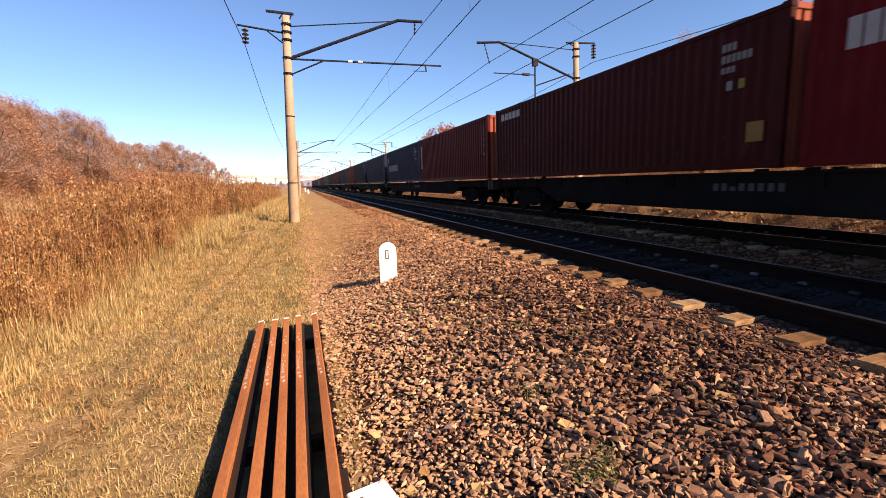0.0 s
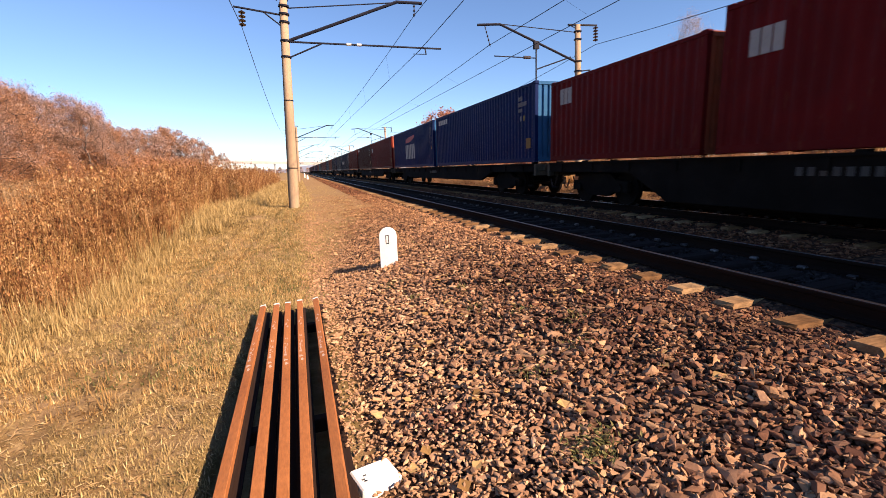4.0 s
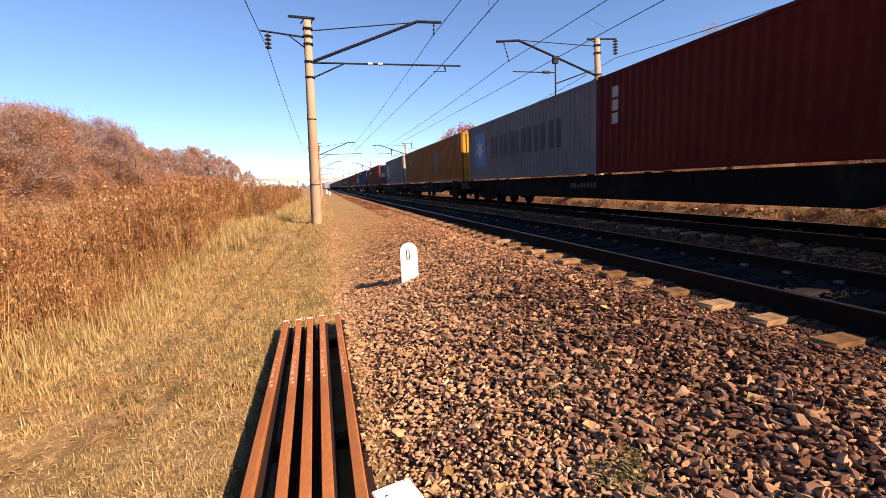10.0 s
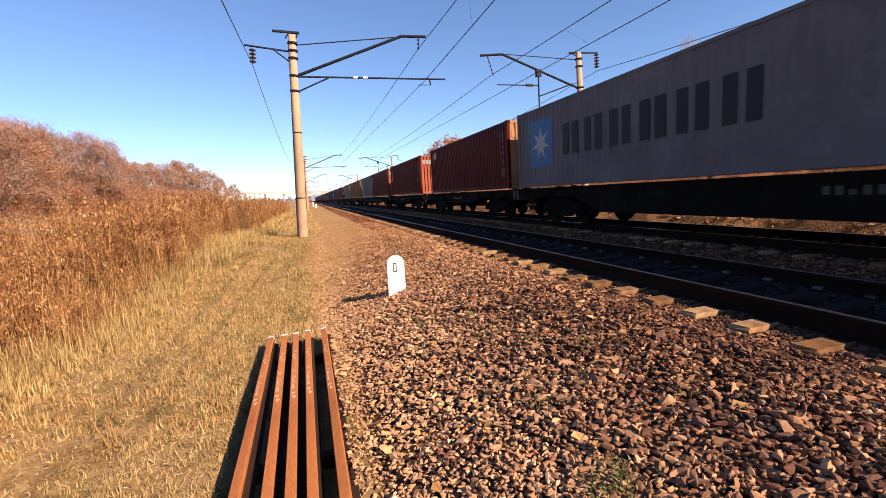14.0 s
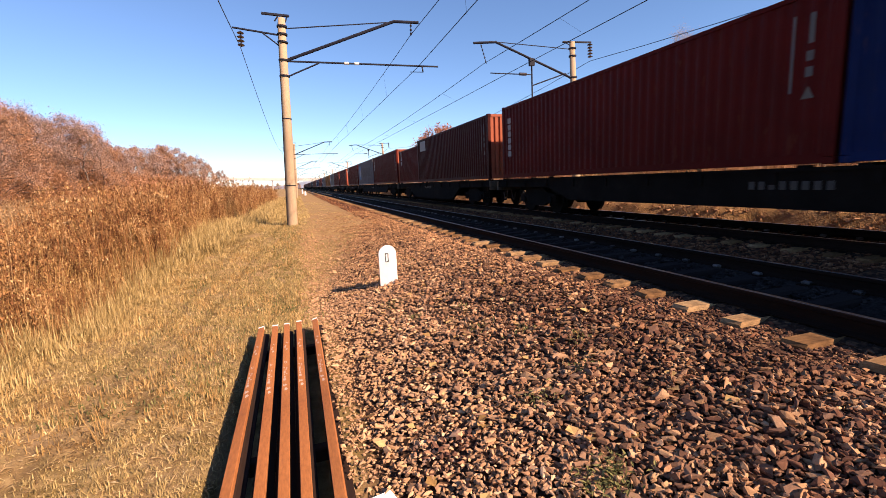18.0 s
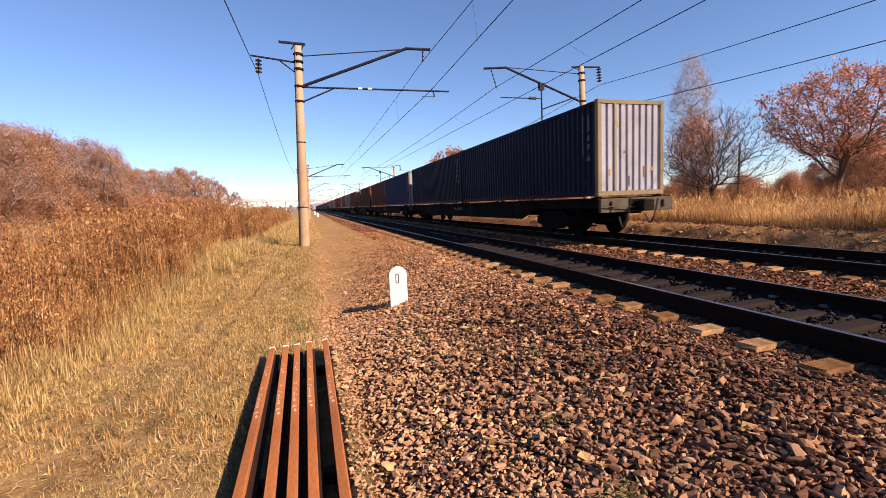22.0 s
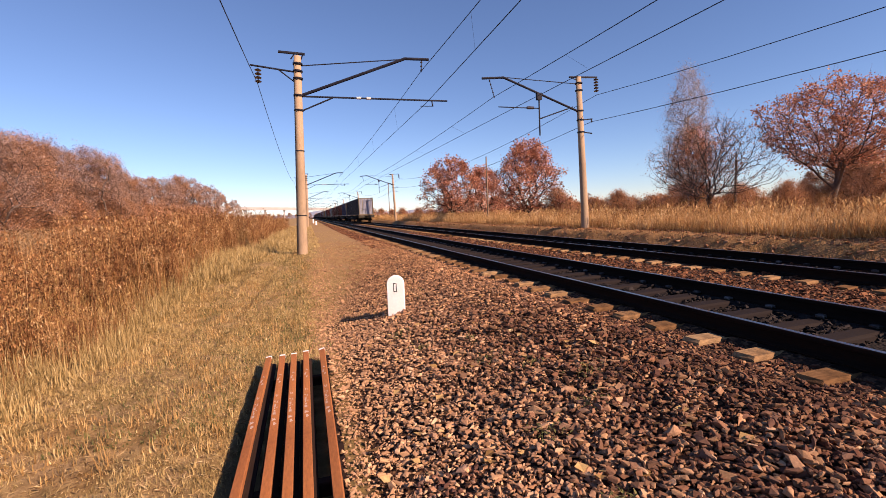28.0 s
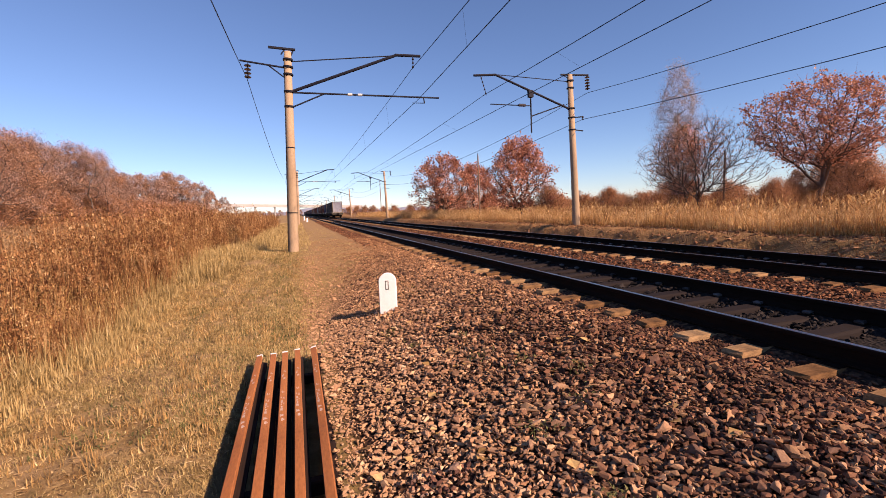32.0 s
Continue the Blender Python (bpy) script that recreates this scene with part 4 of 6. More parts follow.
        for k in range(2):
            far(0.52 + k * 0.24, 0.58 + k * 0.24, 0.85 + 0.4 * k, 2.42, "code_bar", (0.06, 0.028, 0.006), "dark brown vertical code bar")
    elif mark == "column":
        for k in range(3):
            far(0.70, 0.96, 2.16 - k * 0.37, 2.46 - k * 0.37, "letter_block", pale, "pale lettering block")
    elif mark == "long_column":
        for k in range(6):
            far(0.50, 0.76, 2.18 - k * 0.26, 2.39 - k * 0.26, "letter_block", pale, "pale lettering block")
    elif mark == "corner":
        for k in range(3):
            far(0.56 + k * 0.22, 0.75 + k * 0.22, 1.80, 2.28, "letter_block", pale, "pale lettering block")
    elif mark == "panel":
        far(0.70, 2.0, 2.08, 2.72, "panel", (0.30, 0.30, 0.30), "small white panel")
    elif mark == "small" and doors:
        far(0.62, 0.74, 2.22, 2.64, "code_bar", pale, "pale vertical code bar")
        far(0.92, 1.34, 2.22, 2.64, "panel", pale, "small white panel")
    elif mark == "small":
        for k in range(5):
            far(0.56 + k * 0.34, 0.82 + k * 0.34, 2.38, 2.64, "letter_block", (0.45, 0.44, 0.42), "pale lettering block")
    e = length
    if mark in ("light", "small") and not doors:
        for row, (z, count) in enumerate(((2.34, 3), (2.12, 6), (1.92, 3))):
            for k in range(count):
                far(e - 1.30 + k * 0.11, e - 1.22 + k * 0.11, z, z + (0.15, 0.15, 0.12)[row], "code_bar", (0.19, 0.19, 0.185), "pale code bar")
        for k, rgb in enumerate(((0.22, 0.22, 0.23), (0.26, 0.20, 0.03))):
            far(e - 1.16 + k * 0.26, e - 1.04 + k * 0.26, 1.58, 1.76, "data_label", rgb, "small square label")
    elif length > 8:
        far(e - 0.79, e - 0.75, 1.25, 2.52, "code_bar", (0.15, 0.15, 0.145), "pale vertical code bar")
        far(e - 0.52, e - 0.44, 2.02, 2.50, "code_bar", (0.13, 0.13, 0.126), "pale code bar")
        for k in range(2):
            far(e - 0.54, e - 0.43, 1.74 - k * 0.26, 1.90 - k * 0.26, "code_bar", (0.12, 0.12, 0.116), "pale code bar")
        tri = (L - e + 0.48, 1.18)
        warn = (0.30, 0.16, 0.02) if colour in ("royal", "blue") else (0.13, 0.125, 0.11)
        far(0, 0, 0, 0, "warning_label", warn, "small triangular warning label", [(tri[0] - 0.10, 1.12), (tri[0] + 0.10, 1.12), (tri[0], 1.32)])
    if abs(s0 - 112.1) < 0.1:
        far(length - 1.15, length - 0.72, 0.96, 1.20, "data_label", (0.09, 0.045, 0.014), "dull orange label")
    if mark == "small" or abs(s0 - 237.9) < 0.1:
        far(length - 0.68, length - 0.34, 0.52, 0.90, "data_label", (0.09, 0.045, 0.014) if doors else (0.24, 0.13, 0.02), "dull orange square label" if doors else "yellow square label")
    if colour == "tail":
        for x, z, wide, high, rgb in ((-0.52, 2.10, 0.05, 0.17, (0.55, 0.42, 0.03)), (-0.80, 0.62, 0.05, 0.20, (0.52, 0.38, 0.05)), (-0.28, 1.30, 0.05, 0.05, (0.20, 0.05, 0.03)),
                                     (-0.10, 0.30, 0.05, 0.30, (0.16, 0.12, 0.06)), (0.74, 0.72, 0.06, 0.16, (0.40, 0.27, 0.04)), (0.45, 0.55, 0.06, 0.35, (0.22, 0.12, 0.06))):
            part("end_sticker", a_box(x, x + wide, -L + 0.014, -L + 0.024, z, z + high), mark_paint(rgb), c, "worn yellow sticker on the end wall")
        part("end_batten", a_box(-0.62, -0.54, -L + 0.006, -L + 0.028, 0.17, H - 0.13), mark_paint((0.26, 0.235, 0.16)), c, "beige upright on the end wall")
    if mark == "column" and length > 8:
        for k in range(3):
            q = a_box(-0.98 + k * 0.24, -0.80 + k * 0.24, -L + 0.012, -L + 0.024, 2.22, 2.52)
            part("end_letter_block", q, mark_paint(pale), c, "pale lettering block on the end wall")
        part("end_label", a_box(0.42, 0.66, -L + 0.012, -L + 0.024, 0.42, 0.62), mark_paint((0.62, 0.42, 0.05)), c, "yellow label on the end wall")
    return c


def wheel_mesh():
    bm = bmesh.new()
    for x0, x1, r in ((-0.065, 0.065, 0.475), (0.04, 0.07, 0.505), (-0.10, -0.06, 0.16)):
        tube(bm, (x0, 0, 0), (x1, 0, 0), r, sides=24)
    for k in range(6):
        a = k * math.tau / 6
        tube(bm, (-0.075, 0.29 * math.cos(a), 0.29 * math.sin(a)), (-0.062, 0.29 * math.cos(a), 0.29 * math.sin(a)), 0.06, sides=8)
    me = bpy.data.meshes.new("wheel")
    bm.to_mesh(me)
    bm.free()
    me.materials.append(WHEEL)
    return me


WAGONS = {}


def wagon(s0, length, belly):
    """A flat wagon whose deck starts s0 metres ahead of the train's tail. belly: depth of the side sill between the bogies."""
    y = s0 + length / 2
    m = pose(TRACK_X[1], y, 0)
    key = (length, belly)
    if key in WAGONS:
        w = copy_thing(WAGONS[key], m)
        MOVING.append((w, y, 0))
        return w
    L = length / 2
    belly = belly + 0.10
    w = thing("flat_wagon", m, "grimy dark steel container flat wagon with two bogies", "wagon", "wagons of the goods train")
    T = FLOOR_Z - 0.054
    for s in (-1, 1):
        for yy in [e * (L - 0.32) for e in (-1, 1)] + ([-0.45, 0.45] if L > 8 else []):
            part("container_lock", a_box(s * 1.20, s * 1.02, yy - 0.10, yy + 0.10, T - 0.01, T + 0.050, bevel=0.012), UNDER, w)
    for s in (-1, 1):
        outline = [(-L, T), (L, T), (L, T - 0.30), (L - 3.9, T - 0.32), (L - 5.2, T - belly), (-L + 5.2, T - belly), (-L + 3.9, T - 0.32), (-L, T - 0.30)]
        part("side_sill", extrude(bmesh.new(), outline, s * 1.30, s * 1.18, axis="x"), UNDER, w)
        lip = bmesh.new()
        box(lip, s * 1.36, s * 1.18, -L, L, T - 0.05, T + 0.003)
        part("sill_flange", lip, UNDER, w)
        k = 0
        while -L + 0.9 + k * 1.55 < L - 0.5:
            yy = -L + 0.9 + k * 1.55
            part("stake_pocket", a_box(s * 1.345, s * 1.295, yy - 0.07, yy + 0.07, T - 0.28, T - 0.06), UNDER, w)
            k += 1
    for k in range(8):
        part("number_bar", a_box(-1.306, -1.298, 1.2 - k * 0.19, 1.31 - k * 0.19, T - 0.37, T - 0.22), mark_paint((0.05, 0.05, 0.048)), w, "faded pale number bar")
    part("centre_sill", a_box(-0.25, 0.25, -L, L, T - 0.5, T - 0.02), UNDER, w)
    k = 0
    while -L + k * 2.0 <= L - 0.2:
        part("cross_beam", a_box(-1.18, 1.18, -L + k * 2.0, -L + k * 2.0 + 0.18, T - 0.26, T - 0.01), UNDER, w)
        k += 1
    for e in (-1, 1):
        part("end_beam", a_box(-1.33, 1.33, e * L, e * (L + 0.12), T - 0.44, T - 0.02, bevel=0.01), END_GREY, w, "dusty beige end beam")
        part("coupler_pocket", a_box(-0.34, 0.34, e * (L + 0.115), e * (L + 0.135), T - 0.40, T - 0.06), UNDER, w)
        for x in (-0.95, 0.95):
            part("lift_bracket", a_box(x - 0.05, x + 0.05, e * (L + 0.11), e * (L + 0.2), T - 0.30, T - 0.1, bevel=0.01), END_GREY, w)
        bar("uncoupling_rod", (-1.25, e * (L + 0.2), T - 0.24), (-0.2, e * (L + 0.24), T - 0.30), 0.016, w, END_GREY)
        cp = bmesh.new()
        box(cp, -0.12, 0.12, e * (L + 0.10), e * (L + 0.42), T - 0.36, T - 0.12)
        box(cp, -0.2, 0.2, e * (L + 0.36), e * (L + 0.60), T - 0.42, T - 0.08, bevel=0.03)
        part("coupler", cp, WHEEL, w, "heavy cast coupler")
        for x in (-0.55, 0.42):
            hose = bmesh.new()
            pts = [Vector((x + 0.10 * e, e * (L + 0.08 + 0.5 * u), T - 0.32 - 0.95 * (1 - (2 * u - 0.75) ** 2) * (0.5 if x > 0 else 0.62))) for u in np.linspace(0, 1, 7)]
            for a, b in zip(pts, pts[1:]):
                tube(hose, a, b, 0.025, sides=6)
            part("brake_hose", hose, BLACK, w)
        part("foot_step", a_box(-1.30, -1.22, e * (L - 0.55), e * (L - 0.2), T - 0.85, T - 0.80), UNDER, w)
        bar("step_hanger", (-1.26, e * (L - 0.52), T - 0.82), (-1.26, e * (L - 0.52), T - 0.3), 0.015, w, UNDER)
        bar("step_hanger", (-1.26, e * (L - 0.23), T - 0.82), (-1.26, e * (L - 0.23), T - 0.3), 0.015, w, UNDER)
    wheel = wheel_mesh()
    for e in (-1, 1):
        yb = e * (L - (2.85 if L > 12 else 2.38))
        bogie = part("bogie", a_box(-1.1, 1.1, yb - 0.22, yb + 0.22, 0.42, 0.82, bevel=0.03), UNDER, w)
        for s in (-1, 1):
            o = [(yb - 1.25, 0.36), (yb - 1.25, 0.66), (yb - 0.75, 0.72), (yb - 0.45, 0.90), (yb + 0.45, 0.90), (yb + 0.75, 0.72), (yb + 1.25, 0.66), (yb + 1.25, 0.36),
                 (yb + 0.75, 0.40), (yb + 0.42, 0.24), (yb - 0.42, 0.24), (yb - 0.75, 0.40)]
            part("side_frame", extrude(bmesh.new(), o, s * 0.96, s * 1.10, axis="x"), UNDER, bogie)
            for q in (-0.925, 0.925):
                sharing("wheel", wheel, bogie, pose(s * 0.7975, yb + q, 0.475, 0, 0, 0 if s < 0 else 180))
                part("axle_box", tube(bmesh.new(), (s * 1.08, yb + q, 0.475), (s * 1.16, yb + q, 0.475), 0.13, sides=12), UNDER, bogie)
        for q in (-0.925, 0.925):
            part("axle", tube(bmesh.new(), (-0.9, yb + q, 0.475), (0.9, yb + q, 0.475), 0.08, sides=10), WHEEL, bogie)
    part("brake_cylinder", tube(bmesh.new(), (0.5, 1.0, 0.72), (0.5, 1.7, 0.72), 0.2, sides=12), UNDER, w)
    part("air_tank", tube(bmesh.new(), (-0.55, -1.6, 0.68), (-0.55, -0.4, 0.68), 0.22, sides=14), UNDER, w)
    WAGONS[key] = w
    MOVING.append((w, y, 0))
    return w


LONG, SHORT, TALL, LOW = 12.192, 6.058, 2.896, 2.591


def build_train():
    rows = (
        # wagon start, deck length, belly, then (start, length, height, colour, mark)
        (-0.15, 24.9, 0.62, (0.0, LONG, TALL, "tail", ""), (12.42, LONG, TALL, "navy", "")),
        (25.78, 24.9, 0.62, (25.93, LONG, TALL, "royal", ""), (38.2, LONG, TALL, "red", "long_column")),
        (51.6, 18.7, 0.90, (51.83, LONG, TALL, "brown", "panel"), (64.0, SHORT, LOW, "red", "column")),
        (70.85, 24.9, 0.70, (71.05, LONG, TALL, "red", "column"), (83.65, LONG, TALL, "grey", "blocks")),
        (96.2, 13.6, 0.50, (96.8, LONG, TALL, "red", "small")),
        (111.4, 13.6, 0.50, (112.1, LONG, TALL, "red", "column")),
        (125.95, 24.9, 0.62, (126.15, LONG, TALL, "red", "column"), (138.42, LONG, TALL, "grey", "blocks")),
        (151.8, 18.7, 0.60, (152.04, LONG, TALL, "yellow", "square"), (164.33, SHORT, TALL, "yellow", "square")),
        (171.7, 18.7, 0.90, (171.94, LONG, TALL, "grey", "blocks"), (184.13, SHORT, LOW, "blue", "light")),
        (191.7, 18.7, 0.90, (191.87, LONG, TALL, "scarlet", "corner"), (204.45, SHORT, LOW, "scarlet", "corner")),
        (211.45, 24.9, 0.62, (211.58, LONG, TALL, "royal", "small"), (224.5, LONG, TALL, "royal", "swoosh")),
        (237.9, 24.9, 0.68, (237.9, LONG, TALL, "scarlet", "corner"), (250.42, LONG, TALL, "brown", "small")),
        (263.3, 24.9, 0.62, (263.5, LONG, TALL, "red", "long_column"), (275.8, LONG, TALL, "slate", "light")),
        (289.3, 24.9, 0.62, (289.5, LONG, TALL, "slate", ""), (303.6, LONG, TALL, "navy", "")),
        (316.3, 24.9, 0.62, (316.5, LONG, TALL, "orange", ""), (329.0, LONG, TALL, "slate", "")),
        (342.2, 24.9, 0.62, (342.4, LONG, TALL, "red", ""), (354.9, LONG, TALL, "red", "")),
        (368.1, 24.9, 0.62, (368.3, LONG, TALL, "brown", ""), (380.8, LONG, TALL, "teal", "")),
        (394.0, 24.9, 0.62, (394.2, LONG, TALL, "orange", ""), (406.7, LONG, TALL, "red", "")),
        (419.9, 24.9, 0.62, (420.1, LONG, TALL, "blue", ""), (432.6, LONG, TALL, "red", "")),
        (445.8, 24.9, 0.62, (446.0, LONG, TALL, "grey", ""), (458.5, LONG, TALL, "brown", "")),
        (471.7, 24.9, 0.62, (471.9, LONG, TALL, "red", ""), (484.4, LONG, TALL, "slate", "")),
        (497.6, 24.9, 0.62, (497.8, LONG, TALL, "orange", ""), (510.3, LONG, TALL, "red", "")),
        (523.5, 24.9, 0.62, (523.7, LONG, TALL, "brown", ""), (536.2, LONG, TALL, "navy", "")),
        (549.4, 24.9, 0.62, (549.6, LONG, TALL, "red", ""), (562.1, LONG, TALL, "red", "")),
    )
    for s0, deck, belly, *load in rows:
        wagon(s0, deck, belly)
        for start, length, tall, colour, mark in load:
            closed = abs(start - 96.8) < 0.1
            # red, brown, yellow, grey and marked blue ends: paint lightened for the sun
            end = {"tail": "white", "red": "sunlit_red", "brown": "sunlit_red", "scarlet": "sunlit_red", "yellow": "sunlit_yellow", "grey": "sunlit_grey", "royal": "sunlit_blue" if mark else "white"}.get(colour)
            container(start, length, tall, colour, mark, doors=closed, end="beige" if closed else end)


# where the train's tail stands on the y axis, by the second
TAIL = ((0, -244.6), (4, -196.9), (8, -149.7), (12, -102.8), (16, -56.2), (20, -10.7), (22, 11.39), (24, 33.2), (28, 75.2), (32, 115.5))


def tail_at(t):
    """The tail's place between the rows of TAIL, along a smooth curve."""
    k = max(i for i in range(len(TAIL) - 1) if TAIL[i][0] <= t or i == 0)
    (t0, y0), (t1, y1) = TAIL[k], TAIL[k + 1]
    return y0 + (y1 - y0) * (t - t0) / (t1 - t0)


def motions():
    """The goods train rolls away along the far track, its wheels turning."""
    for ob, y, z in MOVING:
        walk(ob, [(t, pose(TRACK_X[1], y + d, z)) for t, d in TAIL])
    turns = [(i / FPS, math.degrees((tail_at(i / FPS) - TAIL[0][1]) / 0.475)) for i in range(0, round(32 * FPS) + 1, 1)]
    for ob, y, z in MOVING:
        if z == 0 and y < 245:
            for bogie in ob.children:
                for wheel in bogie.children:
                    if wheel.name.startswith("wheel"):
                        x, yy, zz = wheel.location
                        side = 1 if x < 0 else -1
                        walk(wheel, [(t, pose(x, yy, zz, 0, 0, 0 if x < 0 else 180) @ pose(0, 0, 0, -side * (a % 360), 0, 0)) for t, a in turns])


# ---- trees ----
def limb_array(a, b, r0, r1, sides=5):
    a, b = np.array(a, float), np.array(b, float)
    d = b - a
    d = d / (np.linalg.norm(d) + 1e-9)
    u = np.cross(d, (0.3, 0.9, 0.2))
    u = u / np.linalg.norm(u)
    w = np.cross(d, u)
    ang = np.arange(sides) * math.tau / sides
    ring = np.cos(ang)[:, None] * u + np.sin(ang)[:, None] * w
    v = np.concatenate((a + ring * r0, b + ring * r1))
    j = np.arange(sides)
    k = (j + 1) % sides
    t = np.concatenate((np.stack((j, k, sides + k), -1), np.stack((j, sides + k, sides + j), -1)))
    return v, t


LEAF = (np.array([(0, 0, 0), (0.5, 0.45, 0.12), (0, 1.0, 0), (-0.5, 0.45, 0.12)]), np.array([(0, 1, 2), (0, 2, 3)]))


def grow(seed, tall, wide, fork_z, low, targets, trunk_r, leaves, leaf_size, straight=0.5, flat=0.5, cloud=0.25, tip=0.008):
    """Arrays of a tree's wood and of its leaves: limbs reach from a short trunk for points of the crown, and thicken where they join."""
    g = np.random.default_rng(seed)
    nodes, mother, run = [(0, 0, -0.25), (g.normal(0, 0.04), g.normal(0, 0.04), fork_z * 0.5), (g.normal(0, 0.08), g.normal(0, 0.08), fork_z)], [-1, 0, 1], [0, 0, 0]
    pts = []
    while len(pts) < targets:
        h = g.uniform(0, 1)
        rim = wide * (np.sin(np.pi * (0.10 + 0.80 * h ** flat)) ** 0.75)
        a, r = g.uniform(0, math.tau), math.sqrt(g.uniform(0.02, 1))
        lump = 1 + 0.16 * math.sin(3 * a + seed) + 0.10 * math.sin(5 * a - 2 * seed + 4 * h)
        pts.append((rim * r * lump * math.cos(a), rim * r * lump * math.sin(a), low + (tall - low) * h * (1 - 0.22 * r * r * h)))
    pts = np.array(pts)
    order = np.argsort(np.linalg.norm(pts - np.array(nodes[-1]), axis=1))
    ends = []
    for p in pts[order]:
        n = np.array(nodes)
        d = np.linalg.norm(n - p, axis=1)
        cost = d + straight * np.array(run) + 1.2 * np.clip(n[:, 2] - p[2] + 0.1, 0, None)
        cost[:2] += 3
        k = int(np.argmin(cost))
        a = n[k]
        steps = max(1, int(round(d[k] / 0.6)))
        for i in range(1, steps + 1):
            u = i / steps
            q = a + (p - a) * u + g.normal(0, 0.05, 3) * (i < steps) + np.array((0, 0, -0.10 * d[k] * u * (1 - u)))
            nodes.append(tuple(q))
            mother.append(k if i == 1 else len(nodes) - 2)
            run.append(run[mother[-1]] + d[k] / steps)
        ends.append(len(nodes) - 1)
    n = np.array(nodes)
    count = np.zeros(len(n))
    for e in ends:
        k = e
        while k >= 0:
            count[k] += 1
            k = mother[k]
    rad = tip + (trunk_r - tip) * (count / count[0]) ** 0.55
    wood = [limb_array(n[m], n[i], rad[m] if m < 3 else min(rad[m], rad[i] * 1.5), rad[i], 7 if rad[i] > 0.06 else (4 if rad[i] > 0.02 else 3))
            for i, m in enumerate(mother) if m >= 0]
    twig = n[np.array(ends)]
    for p in twig:
        for _ in range(3):
            q = p + g.normal(0, 0.30, 3) + np.array((0, 0, 0.12))
            wood.append(limb_array(p, q, tip, tip * 0.4, 3))
    wv, wt = together(wood)
    lv = lt = None
    if leaves:
        pick = twig[g.integers(0, len(twig), leaves)] + g.normal(0, cloud, (leaves, 3))
        lv, lt = spread(LEAF[0], LEAF[1], pick, g.uniform(0, math.tau, leaves), leaf_size * g.uniform(0.6, 1.4, leaves), g.uniform(-1.4, 1.4, leaves))
    return (wv, wt), (lv, lt)


def tree(name, m, label, seed, wood_mat, leaf_mat, **shape):
    t = thing(name, m, label, "tree")
    (wv, wt), (lv, lt) = grow(seed, **shape)
    link_mesh("trunk", raw_mesh("trunk", wv, wt, True), wood_mat, t)
    if lv is not None:
        link_mesh("crown", raw_mesh("crown", lv, lt), leaf_mat, t)
    return t


def ground_pose(x, y, turn=0.0, dz=0.0):
    return pose(x, y, float(height(x, y)) + dz, 0, 0, turn)


